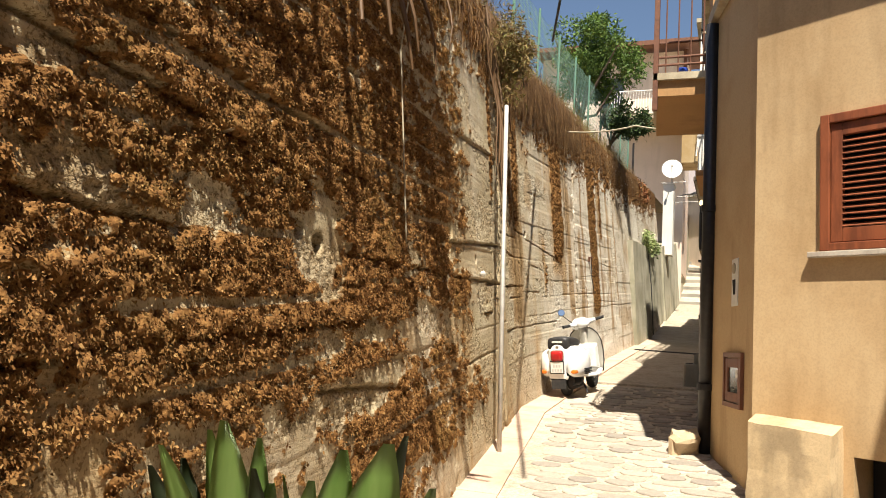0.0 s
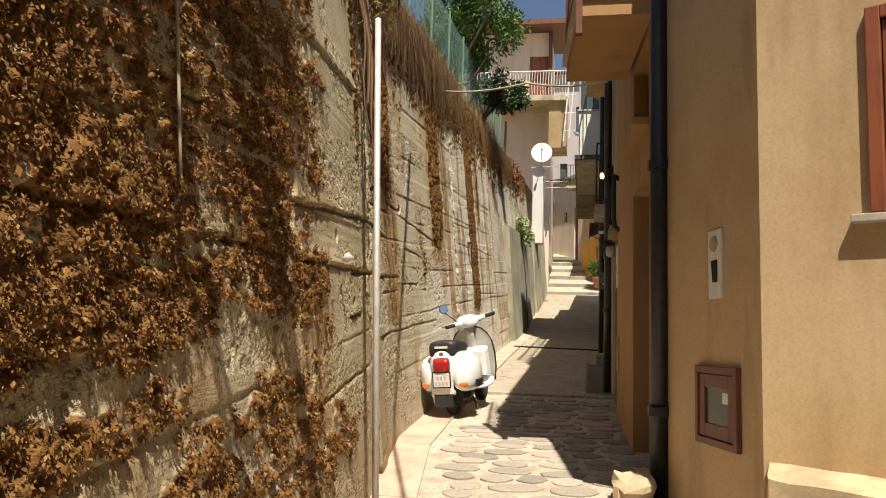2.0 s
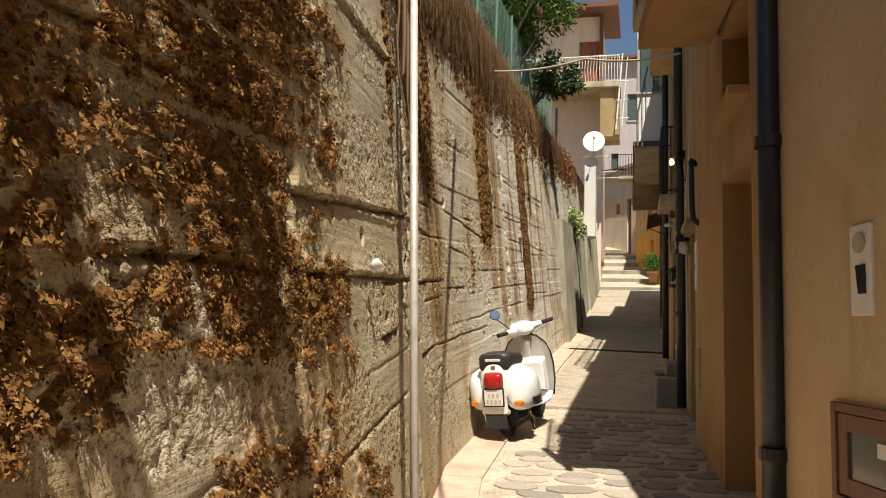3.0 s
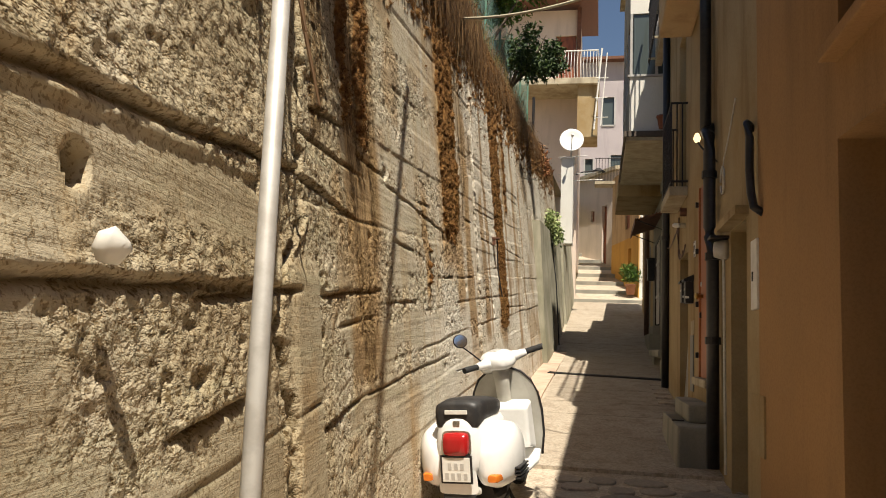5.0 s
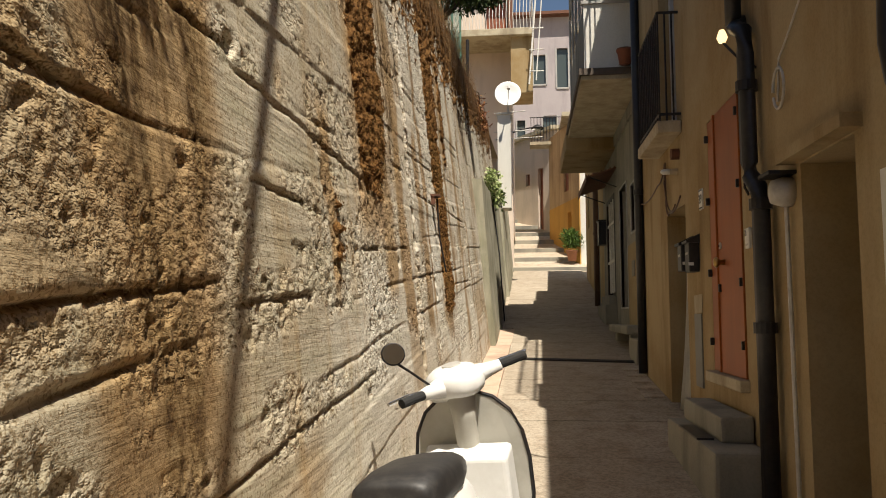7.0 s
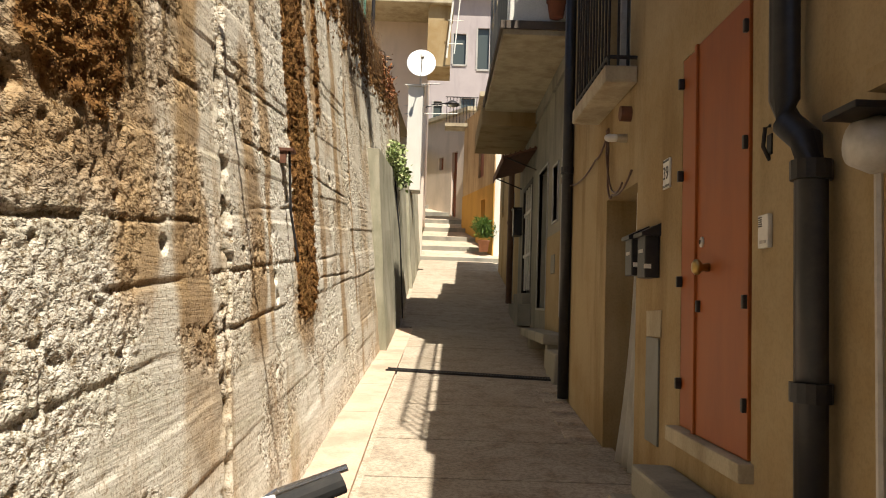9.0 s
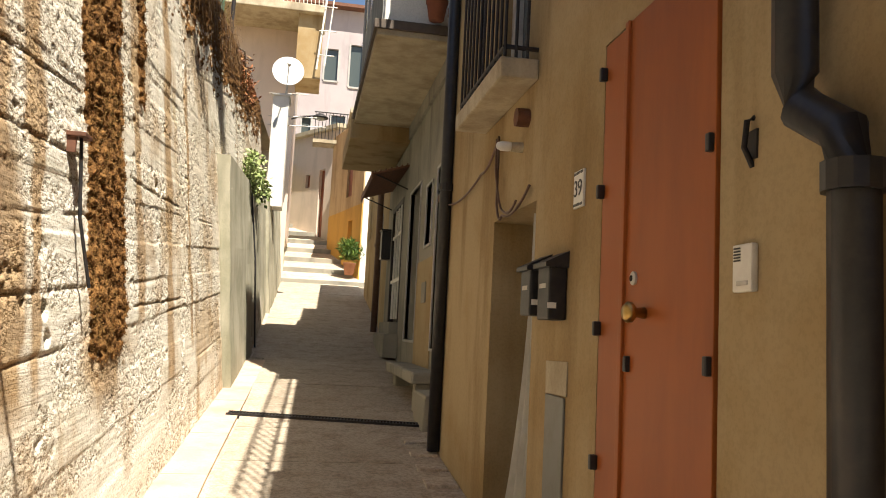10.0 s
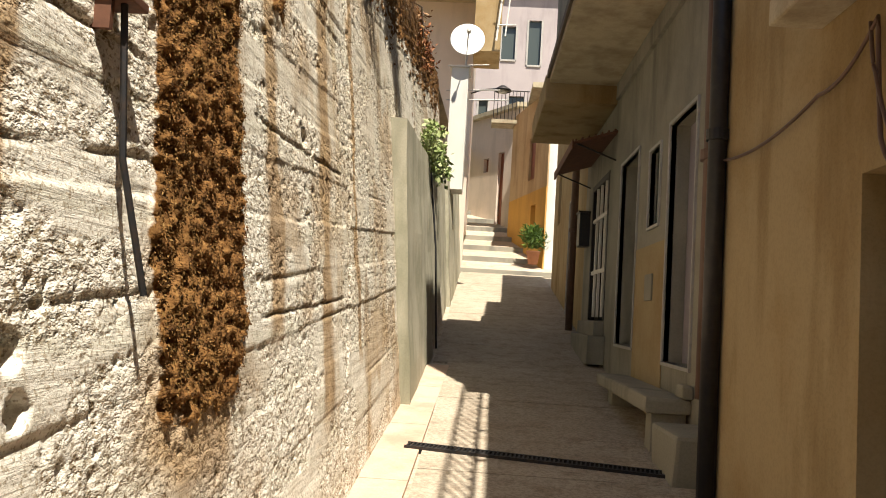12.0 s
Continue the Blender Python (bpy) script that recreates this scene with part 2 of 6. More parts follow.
def moss_mask(y, h):
    """Where dry moss covers the concrete: a thick mat at the start, then hanging strips."""
    n = 0.4 * fbm(11, y * 2.8, h * 8.0, 5) + 0.6 * fbm(14, y * 13, h * 24, 3)
    thr = np.interp(y, [-8, 2.0, 3.2, 4.2, 5.2, 6.0, 7.0], [0.33, 0.345, 0.37, 0.405, 0.47, 0.585, 0.85])
    for yc, hc, ry, rh, amount in MOSS_PATCHES:
        thr = thr + amount * np.exp(-((y - yc) / ry) ** 2 - ((h - hc) / rh) ** 2)
    thr = thr + 0.25 * smoothstep(0.45, 0.1, h)
    mat = smoothstep(-0.02, 0.05, n - thr)
    line = np.abs((h / BOARD + 0.25 * fbm(12, y * 0.9, h * 0.5)) % 1.0 - 0.5)
    mat = mat * (1 - 0.9 * smoothstep(0.38, 0.46, line) * smoothstep(0.42, 0.55, fbm(13, y * 1.0, np.floor(h / BOARD) * 5.1, 2)))
    strip = np.zeros_like(y)
    for yc, w, foot in ((11.75, 0.36, 1.85), (14.95, 0.36, 0.97), (8.9, 0.10, 2.3), (9.35, 0.10, 2.2), (7.55, 0.06, 2.4), (15.9, 0.10, 2.4)):
        wig = yc + 0.12 * (fbm(int(yc * 10), h * 1.2, y * 0 + 3.3, 3) - 0.5) + 0.14 * (fbm(77, h * 8, y * 8, 4) - 0.5)
        half = w * (0.85 + 0.3 * fbm(int(yc * 7), h * 1.6, y * 0 + 9.1, 2)) * np.interp(h, [foot, foot + 0.5, 4], [0.8, 1.0, 1.15])
        strip = np.maximum(strip, smoothstep(half + 0.02, half - 0.02, np.abs(y - wig)) * smoothstep(foot - 0.05, foot + 0.05, h + 0.25 * (n - 0.5)))
    crown = smoothstep(0.0, 0.1, n - 0.74 + 0.42 * smoothstep(2.9, 4.2, h))
    return np.clip(np.maximum(mat, np.maximum(strip, crown * smoothstep(2.2, 3.2, h))), 0, 1)


def rough_zone(y, h):
    """Honeycombed, unfinished concrete, strongest beside the pour seams and under the joints."""
    n = fbm(25, y * 1.3, h * 2.9, 5)
    thr = np.interp(y, [4, 7.9, 8.2, 9.5, 9.9, 12.8, 13.1, 18], [0.50, 0.47, 0.44, 0.46, 0.54, 0.54, 0.45, 0.44])
    z = smoothstep(thr - 0.03, thr + 0.06, n)
    for s0, w in ((8.0, 0.16), (13.05, 0.10), (17.4, 0.2)):
        z = np.maximum(z, smoothstep(w, w * 0.4, np.abs(y - seam_path(s0, h)) + 0.25 * (fbm(33, y * 3, h * 3, 3) - 0.5)))
    for y0, h0, y1, h1 in LEDGES_FAR:
        level = h0 + (h1 - h0) * (y - y0) / (y1 - y0)
        z = np.maximum(z, 0.9 * (y > y0) * (y < y1) * smoothstep(0.12, 0.02, np.abs(h - level - 0.05) + 0.30 * (fbm(37, y * 2.2, h * 4, 3) - 0.45)))
    return z * (1 - smooth_patch(y, h))


def smooth_patch(y, h):
    """A trowelled cement strip beside the first rubble seam."""
    e = 0.05 * (fbm(38, y * 5, h * 5, 3) - 0.5)
    return smoothstep(7.84, 7.9, y + e) * smoothstep(8.26, 8.2, y + e) * smoothstep(1.6, 1.5, h + e)


def wall_offset(y, h):
    """Relief of the board-marked concrete, metres out of the face; how deep a joint cuts; how rough it is."""
    panel = np.searchsorted(np.array(SEAMS), y)
    tab = np.random.RandomState(5).rand(16, 64)
    hh = h - 0.1 + 0.045 * (fbm(21, y * 0.5, h * 0.3 + 7) - 0.5) + 0.012 * (fbm(34, y * 5, h * 2, 2) - 0.5)
    row = np.floor(hh / BOARD).astype(int) % 64
    f = hh / BOARD - np.floor(hh / BOARD)
    edge = np.minimum(f, 1 - f) * BOARD
    near = np.floor(hh / BOARD + 0.5).astype(int) % 64
    strong = tab[panel % 16, near]
    ragged = fbm(22, y * 11, h * 11, 3)
    alive = smoothstep(0.40, 0.56, fbm(29, y * 1.3, near * 3.7, 3))
    width = 0.003 + 0.010 * np.clip(strong - 0.5, 0, 1) * (0.3 + 1.4 * ragged)
    joint = np.interp(y, [8, 10, 13, 14], [0.55, 0.35, 0.35, 0.2]) * smoothstep(width + 0.008, width * 0.4, edge) * (0.05 + 0.95 * smoothstep(0.45, 0.85, strong)) * alive
    lip = np.zeros_like(y)
    for y0, h0, y1, h1 in LEDGES_NEAR + LEDGES_FAR:
        level = h0 + (h1 - h0) * (y - y0) / (y1 - y0) + 0.03 * (fbm(71, y * 1.7, y * 0 + h0, 3) - 0.5) + 0.02 * (ragged - 0.5)
        span = smoothstep(y0 - 0.05, y0 + 0.1, y) * smoothstep(y1 + 0.05, y1 - 0.1, y) * smoothstep(0.22, 0.42, fbm(72, y * 2.5, y * 0 + h0 * 3, 3))
        joint = np.maximum(joint, np.interp(y, [7.5, 9.5, 12.5, 13.5], [0.75, 0.42, 0.42, 0.3]) * span * smoothstep(np.interp(y, [8, 9], [0.018, 0.011]), 0.002, np.abs(h - level + 0.004)))
        up = h - level
        lip = np.maximum(lip, span * smoothstep(-0.002, 0.010, up) * smoothstep(0.20, 0.0, up) * (0.4 + 0.9 * ragged))
    rag = rough_zone(y, h)
    seam = np.zeros_like(y)
    lump = np.zeros_like(y)
    for s in SEAMS:
        d = np.abs(y - seam_path(s, h) - 0.05 * (fbm(int(s * 9), h * 2.5, y * 0 + 1.7, 3) - 0.5))
        deep = 1.0 if s in (13.05, 8.0) else 0.3
        chain = smoothstep(0.35, 0.6, fbm(24, y * 9, h * 9, 2))
        seam = np.maximum(seam, deep * smoothstep(0.055, 0.02, d + 0.06 * (fbm(23, y * 16, h * 16, 2) - 0.5)) * (0.25 + 0.75 * chain))
        lump = np.maximum(lump, deep * smoothstep(0.11, 0.05, d) * (1 - chain))
    grit = (fbm(26, y * 42, h * 42, 2) - 0.5) + 0.6 * (fbm(36, y * 20, h * 20, 2) - 0.5)
    pits = smoothstep(0.74, 0.80, fbm(27, y * 17, h * 17, 2)) * (0.12 + 0.88 * rag)
    grain = (fbm(28, y * 1.2, h * 48, 2) - 0.5) * (1 - rag)
    bulge = (fbm(31, y * 0.45, h * 0.6, 3) - 0.5) * 0.022
    step = (tab[(panel + 3) % 16, row] - 0.5) * 0.008
    cut = np.clip(joint * 0.032 + seam * 0.058, 0, 0.07)
    off = bulge + step + grit * (0.0015 + np.interp(y, [12.5, 13.5], [0.0095, 0.006]) * rag) - rag * 0.003 - pits * 0.010 + grain * 0.0035 + lip * np.interp(y, [7.5, 9.5, 12.5, 13.5], [0.015, 0.004, 0.004, 0.002]) + lump * 0.012
    off = off * (1 - 0.85 * smooth_patch(y, h)) + 0.014 * smooth_patch(y, h)
    return off - cut, cut / 0.03, rag


HOLES = ((6.56, 1.70, 0.035), (2.66, 1.70, 0.04), (2.86, 1.65, 0.045), (6.02, 1.78, 0.026), (11.4, 1.83, 0.035), (16.3, 1.95, 0.04), (14.0, 1.25, 0.03), (14.02, 1.14, 0.03), (12.3, 1.45, 0.03), (5.45, 1.86, 0.045), (8.3, 1.3, 0.026), (9.75, 2.12, 0.035))


def stain_mask(y, h):
    """Ochre seepage stains below the strips."""
    n = fbm(61, y * 2.2, h * 1.4, 4)
    out = smoothstep(0.54, 0.70, fbm(62, y * 1.5, h * 1.3, 4)) * 0.6
    for yc, w, lo, hi in ((13.55, 0.26, 0.9, 2.3), (16.75, 0.22, 0.5, 4), (12.6, 0.22, 1.0, 3.0), (17.7, 0.10, 0.7, 3), (10.8, 0.22, 1.3, 2.0), (12.1, 0.26, 1.2, 2.2), (9.2, 0.45, 0.9, 4), (11.75, 0.6, 1.5, 4), (14.95, 0.5, 0.7, 4), (13.9, 0.12, 0.9, 4), (15.8, 0.2, 1.0, 4)):
        d = np.abs(y - yc - 0.5 * (n - 0.5))
        out = np.maximum(out, smoothstep(w, w * 0.3, d) * smoothstep(lo - 0.15, lo + 0.2, h + 0.4 * (n - 0.5)) * smoothstep(hi + 0.3, hi, h))
    return np.clip(out, 0, 1)


def film_mask(y, h):
    """A thin brown growth over the first panels, and root-like runs in a hanging veil."""
    near = 0.5 * smoothstep(8.0, 4.2, y + 1.6 * (fbm(52, y * 1.3, h * 2.2, 4) - 0.5)) * smoothstep(0.25, 0.5, fbm(53, y * 2.5, h * 5, 4))
    runs = np.zeros_like(y)
    for hs, mids, halves in (([0.9, 1.4, 1.85, 2.7, 4.5], [9.33, 9.28, 9.3, 9.15, 9.0], [0.06, 0.17, 0.28, 0.48, 0.6]), ([1.9, 2.4, 4.5], [12.1, 12.1, 12.2], [0.25, 0.5, 0.8]), ([2.0, 2.8, 4.5], [8.3, 8.35, 8.4], [0.1, 0.2, 0.3])):
        inside = smoothstep(1.05, 0.75, np.abs(y - np.interp(h, hs, mids)) / np.interp(h, hs, halves)) * smoothstep(hs[0] - 0.05, hs[0] + 0.15, h)
        runs = np.maximum(runs, inside * smoothstep(0.33, 0.52, fbm(81, y * 26 + 0.6 * h, h * 1.1, 3)))
    return np.maximum(near, runs)


def wall_face():
    ys = np.concatenate([np.arange(-8, 0.6, 0.12), np.arange(0.6, 18.0, 0.0125), np.arange(18.0, 21.0, 0.03), np.arange(21.0, 27.4, 0.1)])
    level = np.concatenate([np.linspace(-0.1, 0.4, 22), np.linspace(0.41, 2.5, 205), np.linspace(2.52, 4.9, 118)])
    n_h = len(level)
    Y, F = np.meshgrid(ys, level, indexing="ij")
    G = np.interp(Y, [-90, -4, 23, 33.7], [-0.5, -0.34, 1.955, 3.61])
    T = np.interp(Y, [-8, 5, 12.6, 20, 26, 40], [4.1, 4.75, 5.5, 6.25, 6.85, 8])
    H = np.where(F > 2.5, 2.5 + (F - 2.5) * (T - G - 2.5) / 2.4, F)
    base = np.interp(Y, [-8, 3, 9.2, 16, 24, 60], [0.0, -1.5, -2.37, -2.37, -2.27, -2.27])
    off, cut, rough = wall_offset(Y, H)
    moss = moss_mask(Y, H)
    for hy, hh, r in HOLES:
        moss = moss * smoothstep(r * 1.5, r * 4.5, np.hypot(Y - hy - 0.05, (H - hh + 0.06) * 0.8))
        off -= 0.16 * smoothstep(r * 1.15, r * 0.8, np.hypot((Y - hy), (H - hh)))
    off = off + moss * (0.006 + 0.060 * (fbm(41, Y * 30, H * 36, 2) - 0.42) + 0.018 * (fbm(43, Y * 6, H * 8, 2) - 0.5))
    X = base - 0.1 * H + off
    co = np.stack([X, Y, G + H], -1).reshape(-1, 3)
    idx = np.arange(len(ys) * n_h).reshape(len(ys), n_h)
    q = np.stack([idx[:-1, :-1], idx[1:, :-1], idx[1:, 1:], idx[:-1, 1:]], -1).reshape(-1, 4)
    me = bpy.data.meshes.new("retaining_wall")
    me.from_pydata(co.tolist(), [], q.tolist())
    for name, val in (("moss", moss), ("cut", cut), ("rough", rough), ("film", film_mask(Y, H)), ("stain", stain_mask(Y, H)), ("pale", smoothstep(8.0, 13.5, Y + 1.5 * (fbm(51, Y * 0.7, H * 0.9, 3) - 0.5)))):
        at = me.attributes.new(name, "FLOAT", "POINT")
        at.data.foreach_set("value", val.reshape(-1).astype(np.float32))
    me.shade_smooth()
    return me, X, Y, G + H, H, moss


def wall_material():
    m, nt, b = shader("board_marked_concrete", 0.95, spec=0.15)

    def attribute(name):
        n = nt.nodes.new("ShaderNodeAttribute")
        n.attribute_name = name
        return n.outputs["Fac"]

    big = noise_node(nt, 0.55, 5, 0.65)
    run = noise_node(nt, 2.6, 6, 0.7, (1, 1, 0.10))
    mid = noise_node(nt, 5, 6, 0.7)
    board = noise_node(nt, 1.6, 6, 0.75, (1, 0.5, 6.0))
    fine = noise_node(nt, 38, 3, 0.7, (1, 0.75, 1.2))
    c = ramp(nt, big, [(0.35, (0.345, 0.27, 0.165)), (0.5, (0.44, 0.37, 0.245)), (0.66, (0.54, 0.475, 0.36))])
    # far concrete is greyer; its paler tone also stands in for stronger sun
    c = blend(nt, c, ramp(nt, big, [(0.35, (0.62, 0.55, 0.44)), (0.6, (0.74, 0.70, 0.61))]), attribute("pale"))
    c = blend(nt, c, (0.40, 0.25, 0.09), ramp(nt, run, [(0.53, (0, 0, 0)), (0.68, (0.5, 0.5, 0.5))]))
    c = blend(nt, c, (0.30, 0.24, 0.12), ramp(nt, mid, [(0.52, (0, 0, 0)), (0.78, (0.45, 0.45, 0.45))]))
    c = blend(nt, c, (0.36, 0.35, 0.22), ramp(nt, board, [(0.5, (0, 0, 0)), (0.72, (0.42, 0.42, 0.42))]))
    c = blend(nt, c, blend(nt, (0.40, 0.25, 0.10), (0.24, 0.14, 0.055), ramp(nt, mid, [(0.42, (0, 0, 0)), (0.62, (1, 1, 1))])), ramp(nt, attribute("stain"), [(0.1, (0, 0, 0)), (0.9, (0.8, 0.8, 0.8))]))
    film = noise_node(nt, 24, 4, 0.7)
    thin = ramp(nt, film, [(0.36, (0.07, 0.037, 0.014)), (0.5, (0.17, 0.105, 0.042)), (0.64, (0.33, 0.235, 0.12))])
    c = blend(nt, c, thin, ramp(nt, attribute("film"), [(0.0, (0, 0, 0)), (1.0, (0.88, 0.88, 0.88))]))
    pitted = blend(nt, c, ramp(nt, fine, [(0.36, (0.36, 0.30, 0.22)), (0.47, (1, 1, 1))]), 1.0, "MULTIPLY")
    c = blend(nt, c, pitted, ramp(nt, attribute("rough"), [(0.0, (0.2, 0.2, 0.2)), (0.8, (1, 1, 1))]))
    speck = noise_node(nt, 85, 2, 0.6)
    c = blend(nt, c, ramp(nt, speck, [(0.38, (0.6, 0.55, 0.48)), (0.45, (1, 1, 1))]), 1.0, "MULTIPLY")
    c = blend(nt, c, (0.12, 0.085, 0.04), ramp(nt, attribute("cut"), [(0.1, (0, 0, 0)), (0.9, (0.55, 0.55, 0.55))]))
    mc = ramp(nt, noise_node(nt, 26, 6, 0.8), [(0.3, (0.045, 0.020, 0.007)), (0.5, (0.175, 0.085, 0.027)), (0.72, (0.32, 0.175, 0.06))])
    edge = noise_node(nt, 14, 5, 0.8)
    sum_ = nt.nodes.new("ShaderNodeMath")
    sum_.operation = "MULTIPLY_ADD"
    nt.links.new(edge, sum_.inputs[0])
    sum_.inputs[1].default_value = 0.9
    nt.links.new(attribute("moss"), sum_.inputs[2])
    c = blend(nt, c, mc, ramp(nt, sum_.outputs[0], [(0.68, (0, 0, 0)), (0.95, (1, 1, 1))]))
    nt.links.new(c, b.inputs["Base Color"])
    crust = ramp(nt, noise_node(nt, 30, 3, 0.65, (1, 0.75, 1.2)), [(0.30, (0, 0, 0)), (0.45, (0.6, 0.6, 0.6)), (0.70, (1, 1, 1))])
    grain = blend(nt, noise_node(nt, 22, 4, 0.7, (1, 0.12, 2.4)), noise_node(nt, 90, 3, 0.7), 0.4)
    flat = blend(nt, (0.5, 0.5, 0.5), grain, 0.42)
    relief(nt, b, blend(nt, flat, blend(nt, crust, fine, 0.35), attribute("rough")), 0.015, 1.0)
    return m


WALL = wall_material()
face, WX, WY, WZ, WH, WM = wall_face()
face.materials.append(WALL)
retaining = tagged(new("retaining_wall", face), "weathered board-marked concrete retaining wall, mossy and stained", "wall", kind="structure")


def moss_tufts():
    """Small dry fronds standing out of the moss, one joined mesh."""
    rng = np.random.RandomState(3)
    flat = lambda v: v.reshape(-1)
    x, y, z, h, w = map(flat, (WX, WY, WZ, WH, WM))
    p = w * (y > 0.4) * (y < 17.5) * (h > 0.05) * np.where(y < 7.2, 1.0, 0.8) * np.where(z > 4.6, 0.35, 1)
    p = np.where(p > 0.3, p, 0)
    pick = rng.choice(len(x), 270000, p=p / p.sum())
    n = len(pick)
    c = np.stack([x[pick] + 0.004, y[pick] + rng.uniform(-0.012, 0.012, n), z[pick] + rng.uniform(-0.012, 0.012, n)], -1)
    size = (rng.uniform(0.006, 0.0135, n) * np.where(rng.rand(n) < 0.1, 1.4, 1.0) * np.where(y[pick] > 8, 0.7, 1.0))[:, None]
    ang = rng.uniform(0, 2 * np.pi, n)
    out = rng.uniform(0.25, 1.0, n)
    d = np.stack([out, np.cos(ang) * 0.8, np.sin(ang) * 0.7 - 0.55], -1)
    d /= np.linalg.norm(d, axis=1)[:, None]
    s = np.cross(d, rng.normal(size=(n, 3)))
    s /= np.linalg.norm(s, axis=1)[:, None]
    tip = c + d * size + np.array([0, 0, -0.3]) * size
    midp = c + d * size * 0.55
    co = np.stack([c, midp + s * size * 0.33, tip, midp - s * size * 0.33], 1).reshape(-1, 3)
    q = np.arange(4 * n).reshape(n, 4)
    me = bpy.data.meshes.new("dry_moss")
    me.from_pydata(co.tolist(), [], q.tolist())
    return me


def moss_material():
    m, nt, b = shader("dry_moss", 0.95, spec=0.1)
    g = nt.nodes.new("ShaderNodeNewGeometry")
    c = ramp(nt, g.outputs["Random Per Island"], [(0.0, (0.044, 0.018, 0.006)), (0.45, (0.155, 0.073, 0.023)), (0.85, (0.225, 0.118, 0.040)), (1.0, (0.29, 0.175, 0.068))])
    c = blend(nt, c, (0.22, 0.14, 0.045), ramp(nt, noise_node(nt, 1.1, 4, 0.6), [(0.5, (0, 0, 0)), (0.7, (0.5, 0.5, 0.5))]))
    nt.links.new(c, b.inputs["Base Color"])
    return m


tufts = moss_tufts()
tufts.materials.append(moss_material())
tagged(new("dry_moss", tufts), "rusty brown dry moss clinging to the concrete wall", "moss", kind="stuff")


def bank():
    bm = bmesh.new()
    ys = [-8 + i for i in range(36)] + [40, 90]
    a = [bm.verts.new((wall_x(y) - 0.1 * (wall_top(y) - ground_z(y)) - 0.02, y, wall_top(y) - 0.03)) for y in ys]
    b = [bm.verts.new((-40, y, wall_top(y) + 0.6)) for y in ys]
    c = [bm.verts.new((-40, y, -1)) for y in ys]
    for i in range(len(ys) - 1):
        bm.faces.new((a[i], b[i], b[i + 1], a[i + 1]))
        bm.faces.new((b[i], c[i], c[i + 1], b[i + 1]))
    v0, v1 = bm.verts.new((a[0].co.x, -8, -1)), None
    bm.faces.new((a[0], v0, c[0], b[0]))
    bmesh.ops.recalc_face_normals(bm, faces=bm.faces)
    return bm


EARTH = paint("dry_earth", (0.22, 0.16, 0.09), (0.12, 0.09, 0.05), 4, 0.95)
tagged(part("garden_bank", bank(), EARTH), "dry earth garden terrace held by the retaining wall", "ground", kind="structure")


# ---- the houses along the alley ----
def wall_with_holes(a, b, z0, z1, thick, holes):
    """An upright wall from plan point a to b; its thickness goes to the right of a->b. holes: (u0, u1, z0, z1, depth) in metres along it; depth None goes through."""
    a, b = Vector((*a, 0)), Vector((*b, 0))
    d = (b - a).normalized()
    n = Vector((d.y, -d.x, 0))
    length = (b - a).length
    us = sorted({0, length, *[u for h in holes for u in h[:2]]})
    zs = sorted({z0, z1, *[z for h in holes for z in h[2:4]]})
    bm = bmesh.new()

    def quad(p, q, r, s):
        bm.faces.new([bm.verts.new(v) for v in (p, q, r, s)])

    at = lambda u, z, t: a + d * u + n * t + Vector((0, 0, z))
    for u0, u1 in zip(us, us[1:]):
        for w0, w1 in zip(zs, zs[1:]):
            mu, mz = (u0 + u1) / 2, (w0 + w1) / 2
            hole = next((h for h in holes if h[0] < mu < h[1] and h[2] < mz < h[3]), None)
            if not hole:
                quad(at(u0, w0, 0), at(u1, w0, 0), at(u1, w1, 0), at(u0, w1, 0))
            quad(at(u1, w0, thick), at(u0, w0, thick), at(u0, w1, thick), at(u1, w1, thick))
    for u0, u1, w0, w1, depth in holes:
        t = depth
        quad(at(u0, w0, 0), at(u0, w0, t), at(u0, w1, t), at(u0, w1, 0))
        quad(at(u1, w0, t), at(u1, w0, 0), at(u1, w1, 0), at(u1, w1, t))
        quad(at(u0, w1, 0), at(u0, w1, t), at(u1, w1, t), at(u1, w1, 0))
        quad(at(u0, w0, t), at(u0, w0, 0), at(u1, w0, 0), at(u1, w0, t))
        quad(at(u0, w0, t), at(u1, w0, t), at(u1, w1, t), at(u0, w1, t))
    quad(at(0, z0, thick), at(0, z0, 0), at(0, z1, 0), at(0, z1, thick))
    quad(at(length, z0, 0), at(length, z0, thick), at(length, z1, thick), at(length, z1, 0))
    quad(at(0, z1, 0), at(length, z1, 0), at(length, z1, thick), at(0, z1, thick))
    bmesh.ops.remove_doubles(bm, verts=bm.verts, dist=1e-4)
    bmesh.ops.recalc_face_normals(bm, faces=bm.faces)
    return bm


CORNER, BEND = (0.12, 6.33), (-0.27, 7.86)
WDIR = Vector((0.857, -0.515, 0))
FRONT = Matrix(((0.857, 0.515, 0, CORNER[0]), (-0.515, 0.857, 0, CORNER[1]), (0, 0, 1, 0), (0, 0, 0, 1)))
SIDE = Matrix(((0.247, 0.969, 0, CORNER[0]), (-0.969, 0.247, 0, CORNER[1]), (0, 0, 1, 0), (0, 0, 0, 1)))


def jitter(bm, amount, scale=3.0):
    for v in bm.verts:
        v.co += noise.noise_vector(v.co * scale) * amount
    return bm


